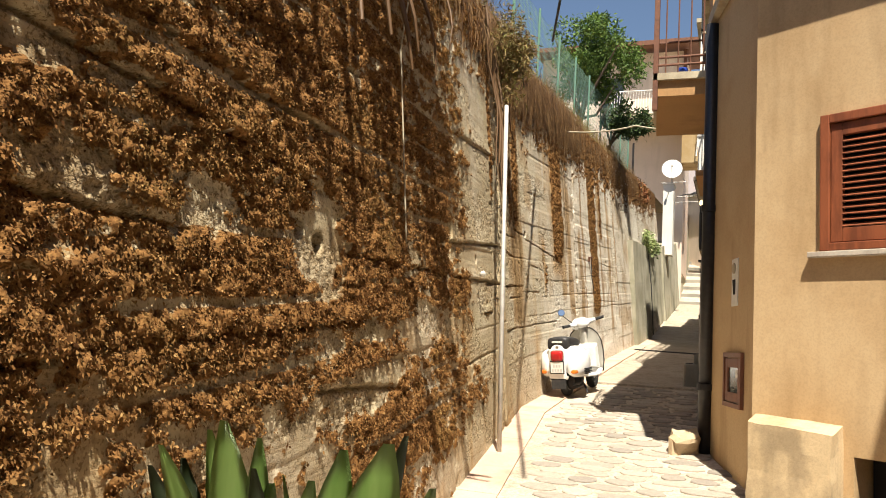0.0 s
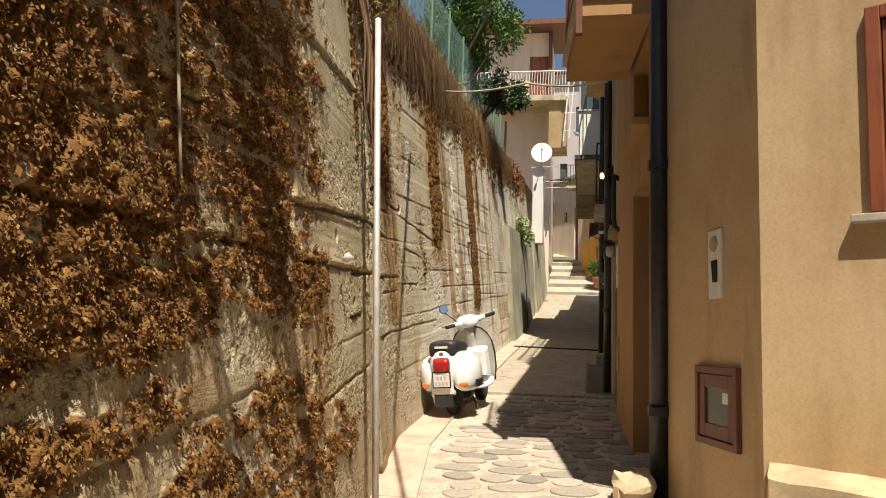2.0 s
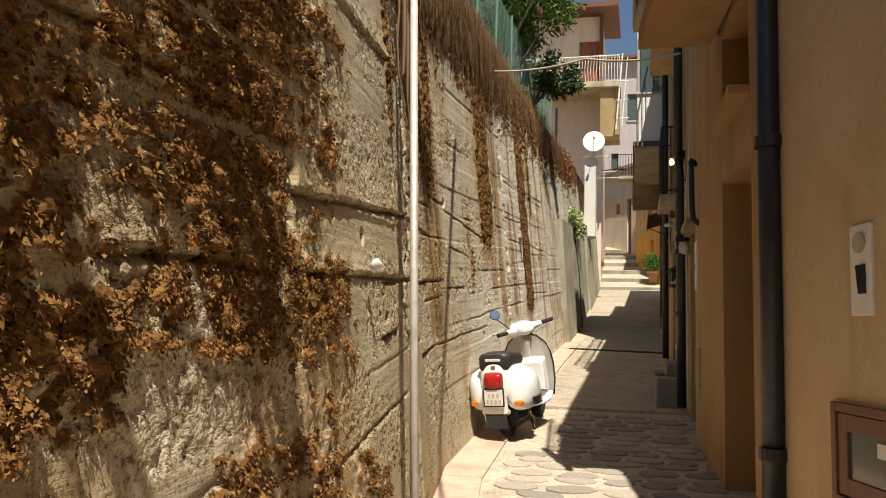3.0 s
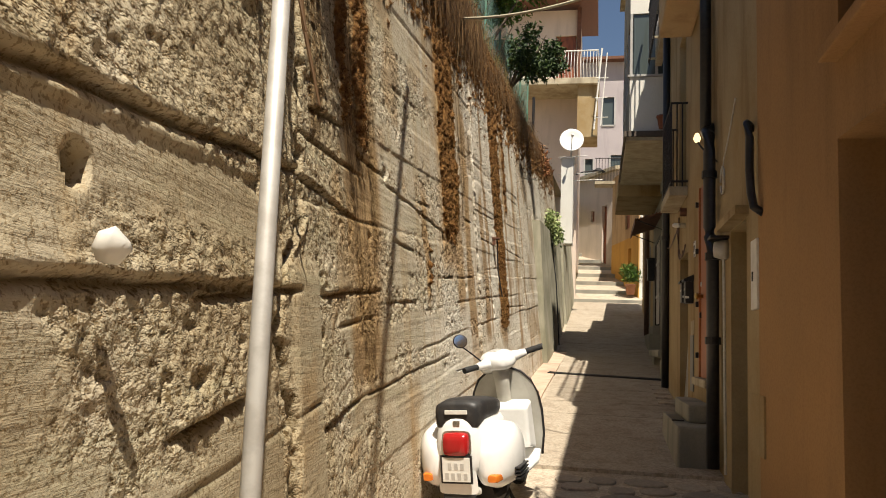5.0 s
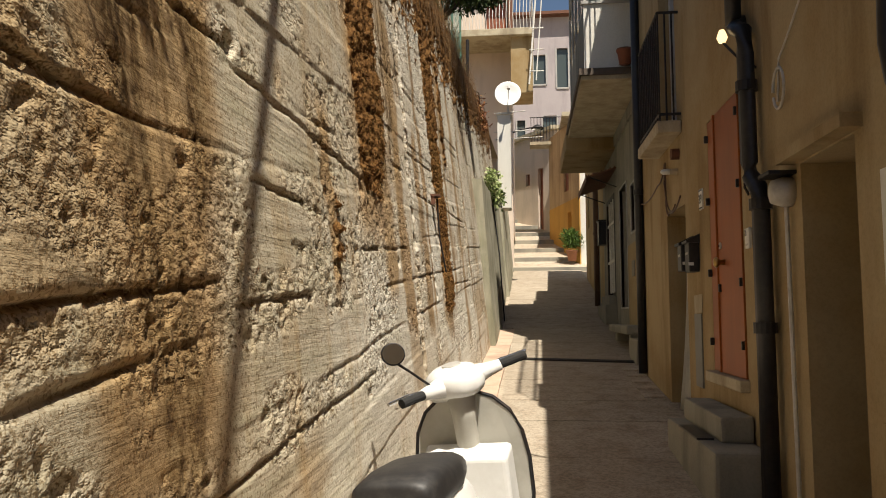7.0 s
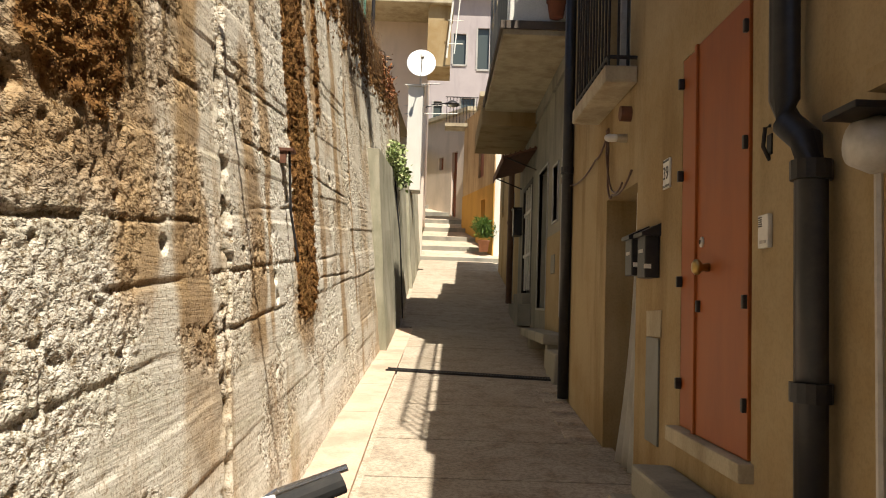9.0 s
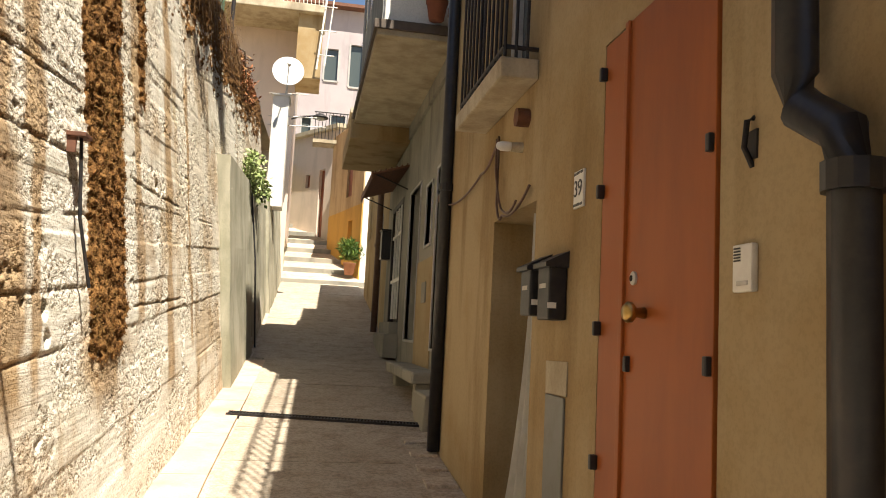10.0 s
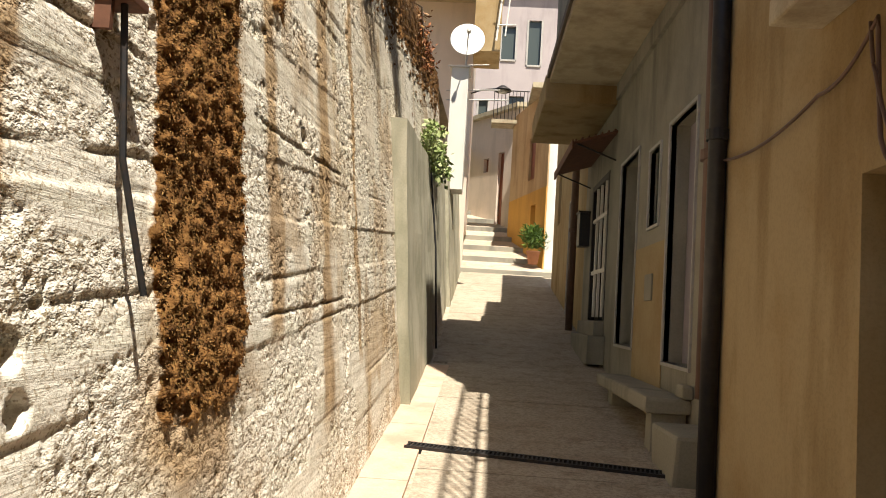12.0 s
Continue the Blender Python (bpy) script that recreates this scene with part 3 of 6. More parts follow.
# corner house
house_a = thing("corner_house", "tan rendered corner house with a worn plinth", "house")
far_end = (CORNER[0] + WDIR.x * 3.5, CORNER[1] + WDIR.y * 3.5)
part("front_wall", wall_with_holes(far_end, CORNER, -0.4, 4.75, 0.35, [(3.5 - 1.21, 3.5 - 0.51, 2.31, 3.29, 0.16), (3.5 - 2.0, 3.5 - 0.73, -0.2, 0.92, 0.3)]), TAN, house_a)
part("side_wall", wall_with_holes(CORNER, BEND, -0.3, 4.75, 0.35, []), TAN, house_a)
ov = 0.2
part("roof", prism([(far_end[0] - 0.1, far_end[1] - ov), (CORNER[0] - 0.12, CORNER[1] - ov), (BEND[0] - 0.04, BEND[1]), (3, 7.8)], 4.75, 4.87), SLAB, house_a)
p = prism([(0.02, 0.02), (0.09, -0.22), (0.68, -0.22), (0.66, 0.02)], 0.1, lambda u, d: 1.14 + 0.25 * min(d, 0) - 0.03 * u)
bmesh.ops.subdivide_edges(p, edges=p.edges, cuts=5, use_grid_fill=True)
jitter(p, 0.014, 6)
plinth = part("plinth", p, plaster("worn_plinth_render", (0.55, 0.42, 0.25), (0.34, 0.26, 0.16), 0.8, coarse=3.5, depth=0.012), house_a)
plinth.matrix_world = FRONT
# black sheet at the back of the recess, its shade put into colour
cellar = part("cellar_dark_sheet", boxes((0.74, 1.98, 0.27, 0.29, -0.2, 0.91)), DARK, house_a)
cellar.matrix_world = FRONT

win = thing("shuttered_window", "red-brown wooden window with closed louvred shutter", "window", m=FRONT)
for nm, b in (("frame_side", (0.51, 0.575, -0.035, 0.12, 2.31, 3.29)), ("frame_side", (1.145, 1.21, -0.035, 0.12, 2.31, 3.29)),
              ("frame_head", (0.575, 1.145, -0.035, 0.12, 3.225, 3.29)), ("frame_foot", (0.575, 1.145, -0.035, 0.12, 2.31, 2.365))):
    part(nm, boxes(b, bevel=0.006), SHUTTER, win)
leaf = part("shutter", boxes((0.58, 0.66, -0.015, 0.03, 2.37, 3.22), (1.06, 1.14, -0.015, 0.03, 2.37, 3.22), (0.66, 1.06, -0.015, 0.03, 3.13, 3.22), (0.66, 1.06, -0.015, 0.03, 2.37, 2.47), bevel=0.005), SHUTTER, win)
for i in range(15):
    z = 2.49 + i * 0.043
    b = boxes((0.66, 1.06, -0.02, 0.02, -0.004, 0.004))
    bmesh.ops.transform(b, matrix=pose(0, 0, z, 38), verts=b.verts)
    part("slat", b, SHUTTER, leaf)
# black sheet behind the slats paints the unlit room
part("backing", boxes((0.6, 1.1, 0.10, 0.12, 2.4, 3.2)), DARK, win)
for z in (2.45, 3.1):
    part("hinge", boxes((1.0, 1.2, -0.045, -0.03, z, z + 0.025), (1.15, 1.175, -0.06, -0.03, z - 0.05, z + 0.08), bevel=0.003), IRON, win)
sill = thing("window_sill", "thin pale stone sill under the shuttered window", "sill", m=FRONT)
part("slab", boxes((0.43, 1.36, -0.055, 0.10, 2.265, 2.305), bevel=0.006), plaster("sill_stone", (0.50, 0.44, 0.36), (0.33, 0.28, 0.22), 0.7, coarse=6), sill)

meter = thing("meter_cabinet", "brown metal meter cabinet with a small glazed door", "cabinet", m=SIDE)
GLASS, gt, gb = shader("dusty_glass", 0.12, spec=0.6)
gb.inputs["Base Color"].default_value = (0.07, 0.085, 0.08, 1)
BROWN = paint("brown_enamel", (0.17, 0.065, 0.035), (0.10, 0.04, 0.025), 9, 0.5)
part("frame", boxes((-0.78, -0.74, -0.03, 0.0, 1.13, 1.57), (-0.27, -0.23, -0.03, 0.0, 1.13, 1.57), (-0.74, -0.27, -0.03, 0, 1.53, 1.57), (-0.74, -0.27, -0.03, 0, 1.13, 1.17), bevel=0.004), BROWN, meter)
md = part("door", boxes((-0.735, -0.66, -0.02, 0.0, 1.175, 1.525), (-0.35, -0.275, -0.02, 0.0, 1.175, 1.525), (-0.66, -0.35, -0.02, 0, 1.45, 1.525), (-0.66, -0.35, -0.02, 0, 1.175, 1.25), bevel=0.004), BROWN, meter)
part("glass", boxes((-0.66, -0.35, -0.008, -0.004, 1.25, 1.45)), GLASS, md)
part("sticker", boxes((-0.44, -0.37, -0.0125, -0.009, 1.37, 1.43)), PVC, md)
vent = thing("vent_plate", "narrow off-white plaster vent plate with a broken hole", "vent", m=SIDE)
part("plate", boxes((-0.61, -0.44, -0.012, 0.004, 1.95, 2.34), bevel=0.004), PVC, vent)
part("disc", lathe([(0.0, 0), (0.045, 0), (0.045, 0.01), (0, 0.012)], 16, pose(-0.525, -0.012, 2.26, 90)), SLAB, vent)
# raised black patch, the hole's shade as colour
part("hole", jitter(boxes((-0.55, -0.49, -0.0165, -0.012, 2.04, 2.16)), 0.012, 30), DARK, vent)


def downpipe(name, label, pts, r, material, collars=()):
    t = thing(name, label, "pipe")
    part("pipe", tube(pts, r, 12), material, t, smooth=True)
    for x, y, z in collars:
        part("collar", lathe([(r, -0.03), (r * 1.25, -0.03), (r * 1.25, 0.03), (r, 0.03)], 14, pose(x, y, z)), material, t)
    return t


downpipe("downpipe", "black painted downpipe at the house corner", [(-0.255, 7.62, 0.62), (-0.255, 7.62, 4.7)], 0.06, BLACK, [(-0.255, 7.62, z) for z in (1.25, 2.9)])
st = jitter(boxes((-0.12, 0.11, -0.18, 0.17, 0, 0.22), bevel=0.06), 0.09, 6)
stone = tagged(part("boulder", st, plaster("tan_stone", (0.50, 0.38, 0.24), (0.36, 0.27, 0.17), 0.6, coarse=6)), "rough tan stone block beside the downpipe foot", "stone")
stone.matrix_world = pose(-0.42, 7.62, ground_z(7.62) - 0.03, 5, 0, 12)

# orange house
house_b = thing("orange_house", "orange rendered house front with a deep doorway", "house")
part("front_wall", wall_with_holes(BEND, (-0.40, 10.56), 0.2, 6.6, 0.35, [(0.22, 1.29, 0.72, 2.97, 0.25), (0.25, 1.25, 3.38, 4.05, 0.2)]), ORANGE, house_b)
part("roof", boxes((-0.52, 4, 7.9, 12.5, 6.6, 6.72)), SLAB, house_b)
part("window_sill", boxes((-0.41, -0.2, 8.08, 9.15, 3.32, 3.38), bevel=0.01), ORANGE, house_b)
door_a = thing("brown_door", "dark brown wooden door deep in its doorway", "door")
part("leaf", boxes((-0.10, -0.07, 8.1, 9.13, 0.75, 2.95), (-0.115, -0.10, 8.2, 8.5, 0.9, 1.7), (-0.115, -0.10, 8.2, 8.5, 1.85, 2.8), (-0.115, -0.10, 8.6, 8.88, 0.9, 1.7), (-0.115, -0.10, 8.6, 8.88, 1.85, 2.8)), paint("dark_wood", (0.09, 0.045, 0.025), (0.05, 0.025, 0.015), 10, 0.6, stretch=(1, 1, 0.2)), door_a)
wa = thing("dark_window", "dark glazed window above the doorway", "window")
part("pane", boxes((-0.135, -0.12, 8.1, 8.98, 3.3, 4.05)), GLASS, wa)
part("frame", boxes((-0.16, -0.12, 8.52, 8.57, 3.3, 4.05), (-0.16, -0.12, 8.1, 8.15, 3.3, 4.05), (-0.16, -0.12, 8.93, 8.98, 3.3, 4.05), bevel=0.004), SHUTTER, wa)

balc1 = thing("upper_balcony", "orange rendered balcony slab with a rusty iron railing", "balcony")
part("slab", prism([(-0.27, 7.88), (-0.79, 7.88), (-0.93, 9.36), (-0.39, 9.36)], 4.1, 4.30), ORANGE, balc1)
RUST = paint("rusty_iron", (0.16, 0.07, 0.04), (0.06, 0.03, 0.02), 15, 0.7, 0.3)
part("edge_band", prism([(-0.25, 7.84), (-0.83, 7.84), (-0.97, 9.40), (-0.93, 9.40), (-0.79, 7.88), (-0.25, 7.88)], 4.26, 4.33), SLAB, balc1)
for k in range(13):
    f = k / 12
    part("bar", tube([(-0.80 - 0.14 * f, 7.87 + 1.5 * f, 4.33), (-0.80 - 0.14 * f, 7.87 + 1.5 * f, 5.25)], 0.008, 6), RUST, balc1)
for k in range(4):
    part("bar", tube([(-0.35 - 0.12 * k, 7.87, 4.33), (-0.35 - 0.12 * k, 7.87, 5.25)], 0.008, 6), RUST, balc1)
for z in (4.42, 4.5, 5.25):
    part("rail", tube([(-0.28, 7.87, z), (-0.80, 7.87, z), (-0.94, 9.37, z), (-0.40, 9.37, z)], 0.014, 8), RUST, balc1)
part("post", boxes((-0.83, -0.78, 7.84, 7.90, 3.95, 5.4), bevel=0.004), RUST, balc1)
can = thing("blue_tin", "small blue tin standing on the balcony", "tin")
part("tin", lathe([(0, 0), (0.05, 0), (0.05, 0.11), (0, 0.11)], 16, pose(-0.55, 7.98, 4.30)), paint("blue_enamel", (0.03, 0.08, 0.45), (0.02, 0.05, 0.3), 12, 0.4), can)
part("band", lathe([(0.051, 0.035), (0.052, 0.035), (0.052, 0.07), (0.051, 0.07)], 16, pose(-0.55, 7.98, 4.30)), PVC, can)

# cream house
XC = -0.39
house_c = thing("cream_house", "cream rendered house front, stained and patched", "house")
part("front_wall", wall_with_holes((XC, 10.56), (XC, 17.0), 0.3, 6.9, 0.4, [(0.45, 1.1, 0.98, 2.92, 0.35), (2.17, 3.06, 1.75, 3.605, 0.06), (3.95, 4.84, 1.25, 3.12, 0.35), (4.2, 5.0, 3.9, 5.9, 0.2)]), CREAM, house_c)
part("roof", boxes((XC - 0.1, 4, 12.75, 18.6, 6.9, 7.02)), SLAB, house_c)
terrace = thing("roof_railing", "iron railing along the roof terrace", "railing")
for k in range(32):
    y = 12.8 + k * 0.18
    part("bar", tube([(-0.60, y, 6.7), (-0.60, y, 7.7)], 0.011, 6), IRON, terrace)
for z in (6.8, 7.7):
    part("rail", tube([(-0.60, 12.75, z), (-0.60, 18.5, z)], 0.018, 8), IRON, terrace)
part("base", boxes((-0.50, XC, 12.75, 18.5, 6.72, 6.79), *[(-0.62, -0.50, 12.8 + 0.9 * k, 12.84 + 0.9 * k, 6.74, 6.77) for k in range(7)]), SLAB, terrace)

upper = thing("upper_slab", "tan rendered balcony slab high on the house front", "balcony")
part("slab", boxes((-0.75, XC, 12.95, 14.2, 5.48, 5.62), bevel=0.03), TAN, upper)
part("parapet", boxes((-0.75, -0.70, 12.95, 14.2, 5.62, 5.9), (-0.70, XC, 12.95, 13.0, 5.62, 5.9)), TAN, upper)

d38 = thing("dark_doorway", "dark inner door with a pale green curtain", "door")
part("leaf", boxes((XC + 0.33, XC + 0.35, 11.02, 11.65, 0.98, 2.9)), paint("brown_black_wood", (0.05, 0.035, 0.02), (0.03, 0.02, 0.012), 8, 0.6), d38)


def curtain(name, label, x, y0, y1, z0, z1, material, flare=0.0, folds=4):
    bm = bmesh.new()
    cols = []
    for i in range(41):
        f = i / 40
        col = []
        for j in range(15):
            g = j / 14
            y = y0 + (y1 - y0) * f + flare * (1 - g) ** 2 * f
            col.append(bm.verts.new((x + 0.02 * math.sin(f * folds * 2 * math.pi + 0.6 * math.sin(g * 3)) - 0.12 * abs(flare) * (1 - g) ** 2, y, z0 + (z1 - z0) * g)))
        cols.append(col)
    for a, b in zip(cols, cols[1:]):
        for j in range(14):
            bm.faces.new((a[j], a[j + 1], b[j + 1], b[j]))
    bmesh.ops.solidify(bm, geom=list(bm.faces), thickness=0.004)
    return tagged(part(name, bm, material, smooth=True), label, "curtain")


curtain("curtain", "pale green curtain hanging in the doorway", XC + 0.20, 11.03, 11.17, 1.0, 2.88, paint("green_cloth", (0.28, 0.36, 0.22), (0.2, 0.26, 0.15), 6, 0.9, depth=0.004), 0.02, 2)
curtain("curtain", "white cloth curtain bulging out of the doorway", XC + 0.06, 14.53, 14.70, 1.32, 3.08, paint("white_cloth", (0.66, 0.64, 0.58), (0.5, 0.48, 0.43), 5, 0.9, depth=0.004), 0.35, 3)
lint = thing("door_hood", "thin cream cement hood over the doorway", "hood")
part("slab", prism([(XC - 0.09, 10.92), (XC, 10.92), (XC, 11.75), (XC - 0.09, 11.75)], 2.93, 2.99), CREAM, lint)

d39 = thing("orange_door", "orange-brown sheet metal double door with brass knob", "door")
part("leaf", boxes((XC - 0.0, XC + 0.045, 13.375, 13.615, 1.77, 3.60), bevel=0.004), DOOR, d39)
wide = part("leaf", boxes((XC - 0.012, XC + 0.045, 12.735, 13.345, 1.77, 3.60), bevel=0.004), DOOR, d39)
part("cover_strip", boxes((XC - 0.025, XC - 0.001, 13.34, 13.372, 1.77, 3.60), bevel=0.004), DOOR, d39)
part("threshold", boxes((XC - 0.06, XC + 0.05, 12.70, 13.66, 1.69, 1.765), bevel=0.01), SLAB, d39)
BRASS = paint("dull_brass", (0.45, 0.30, 0.10), (0.3, 0.18, 0.05), 20, 0.3, 0.9)
part("knob", lathe([(0.0, 0), (0.02, 0), (0.016, 0.03), (0.034, 0.045), (0.036, 0.06), (0.024, 0.072), (0, 0.074)], 18, pose(XC - 0.012, 13.18, 2.53, 0, -90)), BRASS, wide, "round brass knob", smooth=True)
part("keyhole", lathe([(0, 0), (0.024, 0), (0.024, 0.008), (0.012, 0.012), (0, 0.01)], 16, pose(XC - 0.012, 13.265, 2.65, 0, -90)), GALV, wide, "steel lock rose")
part("lock_core", lathe([(0, 0.0125), (0.011, 0.0125), (0.011, 0.014), (0, 0.014)], 12, pose(XC - 0.012, 13.265, 2.65, 0, -90)), DARK, wide)
for y, zs in ((13.60, (1.95, 2.45, 2.98, 3.45)), (12.755, (1.95, 2.35, 2.98, 3.45)), (13.30, (2.33,))):
    for z in zs:
        part("hinge", boxes((XC - 0.03, XC, y - 0.012, y + 0.012, z, z + 0.055), bevel=0.006), BLACK, d39)

stepbox = thing("door_step", "worn cement steps up to the orange door", "step")
part("block", jitter(boxes((-0.72, XC, 12.25, 13.75, ground_z(12.2) - 0.05, 1.40), bevel=0.025), 0.012, 5), GREY, stepbox)
part("tread", jitter(boxes((-0.60, XC - 0.01, 12.6, 13.72, 1.40, 1.56), bevel=0.02), 0.01, 5), GREY, stepbox)
mat = thing("door_mat", "dark rubber mat on the door step", "mat")
part("mat", boxes((-0.72, -0.615, 12.7, 13.3, 1.402, 1.415), bevel=0.003), BLACK, mat)

# number tile
tile = thing("number_tile", "white ceramic house number tile reading 39", "sign")
part("tile", boxes((XC - 0.012, XC, 13.805, 13.92, 2.985, 3.145), bevel=0.003), PVC, tile)
fc = bpy.data.curves.new("digits", "FONT")
fc.body, fc.size, fc.align_x, fc.align_y, fc.extrude = "39", 0.10, "CENTER", "CENTER", 0.001
tmp = new("digits", fc)
deps = bpy.context.evaluated_depsgraph_get()
dm = bpy.data.meshes.new_from_object(tmp.evaluated_get(deps))
bpy.data.objects.remove(tmp)
digits = new("digits", dm)
dm.materials.append(BLACK)
digits.parent = tile
digits.matrix_world = Matrix(((0, 0, -1, XC - 0.0135), (-1, 0, 0, 13.865), (0, 1, 0, 3.065), (0, 0, 0, 1)))
for z in (2.992, 3.128):
    part("border", boxes(*[(XC - 0.0135, XC - 0.0122, 13.81 + 0.016 * k, 13.82 + 0.016 * k, z, z + 0.012) for k in range(7)]), BLACK, tile)

# letter boxes
for y0, y1, z0, z1, d in ((13.99, 14.16, 2.51, 2.75, 0.085), (14.23, 14.39, 2.53, 2.75, 0.10)):
    lb = thing("letter_box", "black metal letter box hung on the wall", "letter box", "letter boxes by the door")
    part("body", boxes((XC - d, XC - 0.002, y0, y1, z0, z1), bevel=0.01), BLACK, lb)
    part("lid", prism([(XC - d - 0.02, y0 - 0.012), (XC, y0 - 0.012), (XC, y1 + 0.012), (XC - d - 0.02, y1 + 0.012)], z1 - 0.01, lambda x, y: z1 + 0.02 + 0.5 * (x - XC + d)), BLACK, lb)
    part("slot", boxes((XC - d - 0.003, XC - d + 0.001, y0 + 0.04, y1 - 0.04, z1 - 0.10, z1 - 0.08)), GALV, lb)
    part("name_card", boxes((XC - 0.09, XC - 0.05, y0 - 0.002, y0 + 0.001, z0 + 0.05, z0 + 0.075)), PVC, lb)

icom = thing("intercom", "cream plastic door intercom panel on the wall", "intercom")
part("panel", boxes((XC - 0.02, XC, 12.54, 12.63, 2.575, 2.70), bevel=0.006), PVC, icom)
part("speaker", boxes(*[(XC - 0.0225, XC - 0.019, 12.59, 12.62, 2.655 + 0.008 * k, 2.659 + 0.008 * k) for k in range(5)]), BLACK, icom)
part("button", boxes((XC - 0.0235, XC - 0.019, 12.555, 12.605, 2.592, 2.604), bevel=0.002), GALV, icom)
ub = thing("utility_cover", "grey metal utility cover set in patched plaster", "cover")
part("cover", boxes((XC - 0.012, XC, 13.97, 14.22, 1.60, 2.18), bevel=0.004), paint("grey_enamel", (0.17, 0.175, 0.16), (0.13, 0.12, 0.10), 8, 0.5), ub)
part("patch", jitter(boxes((XC - 0.006, XC, 13.95, 14.25, 2.185, 2.33), bevel=0.002), 0.012, 14), SLAB, ub)
gas = thing("gas_cover", "cream metal gas meter cover low on the wall", "cover")
part("cover", boxes((XC - 0.016, XC, 10.42, 10.85, 1.40, 1.76), bevel=0.004), CREAM, gas)
pan = thing("fuse_panel", "white plastic fuse panel on the cream wall", "panel")
part("panel", boxes((XC - 0.025, XC, 10.55, 10.74, 2.28, 2.72), bevel=0.006), PVC, pan)
part("lock", boxes((XC - 0.03, XC - 0.024, 10.66, 10.69, 2.46, 2.52), bevel=0.002), BLACK, pan)

duct = thing("cable_duct", "short black bent cable duct on the wall", "duct")
part("duct", tube([(XC, 10.74, 3.46), (-0.44, 10.70, 3.49), (-0.45, 10.62, 3.46), (-0.45, 10.55, 3.35), (-0.45, 10.56, 3.15), (-0.45, 10.52, 3.0), (-0.44, 10.48, 2.90), (XC, 10.46, 2.86)], 0.026, 10), BLACK, duct, smooth=True)
downpipe("black_downpipe", "black downpipe with a jog beside the orange door", [(XC, 12.55, 3.98), (-0.46, 12.48, 3.92), (-0.46, 12.31, 3.84), (-0.46, 12.29, 3.7), (-0.46, 12.29, 3.05), (-0.46, 12.26, 2.96), (-0.46, 12.13, 2.88), (-0.46, 12.10, 2.75), (-0.46, 12.10, 1.10)], 0.05, BLACK, [(-0.46, 12.29, 3.5), (-0.46, 12.10, 2.1), (-0.46, 12.10, 2.78)])
downpipe("black_downpipe", "black downpipe high on the cream wall", [(-0.46, 12.52, 3.95), (-0.46, 12.52, 6.6)], 0.05, BLACK)
lampa = thing("wall_lamp", "small lit bulb on a thin bracket", "lamp")
part("bracket", tube([(XC, 12.32, 3.62), (-0.47, 12.42, 3.72), (-0.53, 12.5, 3.84)], 0.008, 6), IRON, lampa)
BULB, bt, bb = shader("warm_bulb", 0.4)
bb.inputs["Base Color"].default_value = (0.8, 0.65, 0.4, 1)
bb.inputs["Emission Color"].default_value, bb.inputs["Emission Strength"].default_value = (1.0, 0.7, 0.35, 1), 1.2
part("bulb", lathe([(0, -0.035), (0.02, -0.03), (0.033, 0), (0.024, 0.03), (0.014, 0.05), (0, 0.052)], 16, pose(-0.535, 12.5, 3.87)), BULB, lampa, smooth=True)
mb = thing("meter_box", "round grey electric meter under a cap", "meter")
part("case", lathe([(0, 0), (0.075, 0), (0.08, 0.04), (0.06, 0.10), (0, 0.11)], 20, pose(XC, 11.80, 2.80, 0, -90)), GALV, mb, smooth=True)
part("hood", boxes((XC - 0.14, XC, 11.71, 11.89, 2.88, 2.90), bevel=0.004), IRON, mb)
part("conduit", tube([(XC - 0.03, 11.80, 2.74), (XC - 0.02, 11.81, 1.1)], 0.012, 6), GALV, mb)


def cable(name, label, pts, r=0.006, material=None, sag=0.0):
    """A hanging cable through the points."""
    out = []
    for a, b in zip(pts, pts[1:]):
        a, b = Vector(a), Vector(b)
        for k in range(12):
            f = k / 12
            out.append(a.lerp(b, f) - Vector((0, 0, sag * 4 * f * (1 - f))))
    out.append(Vector(pts[-1]))
    return tagged(part(name, tube(out, r, 6), material or BLACK, smooth=True), label, "cable")


cable("cable", "thin cable drooping along the cream wall", [(XC - 0.02, 11.3, 3.85), (XC - 0.02, 11.86, 3.52), (XC - 0.02, 11.9, 3.3)], 0.006, GALV, 0.02)
ring = [(XC - 0.03, 11.85 + 0.09 * math.cos(a * 0.5), 3.36 + 0.11 * math.sin(a * 0.5)) for a in range(13)]
cable("cable_coil", "loop of spare cable hung on the wall", ring, 0.008, GALV)
cable("cable", "loose cable over the second doorway", [(XC - 0.03, 16.85, 3.45), (XC - 0.03, 15.7, 3.48), (XC - 0.03, 15.25, 3.62), (XC - 0.04, 15.2, 3.2), (XC - 0.03, 15.1, 3.12), (XC - 0.03, 14.55, 3.2)], 0.008, BROWNPIPE, 0.05)
cable("cable", "loose cable over the second doorway", [(XC - 0.03, 15.3, 3.62), (XC - 0.05, 15.22, 3.42), (XC - 0.03, 15.12, 3.16), (XC - 0.03, 14.8, 3.16)], 0.007, BROWNPIPE, 0.04)
wl2 = thing("wall_lamp", "white bulkhead wall lamp under the small balcony", "lamp")
part("base", lathe([(0, 0), (0.03, 0), (0.027, 0.066), (0, 0.066)], 16, pose(XC, 14.82, 3.46, 0, -90)), SLAB, wl2)
part("cover", lathe([(0, -0.05), (0.018, -0.042), (0.027, -0.02), (0.027, 0.02), (0.024, 0.035), (0, 0.035)], 18, pose(XC - 0.10, 14.82, 3.46, 0, 90)), PVC, wl2, smooth=True)
sv = thing("wall_fitting", "rusty round fitting above the lamp", "fitting")
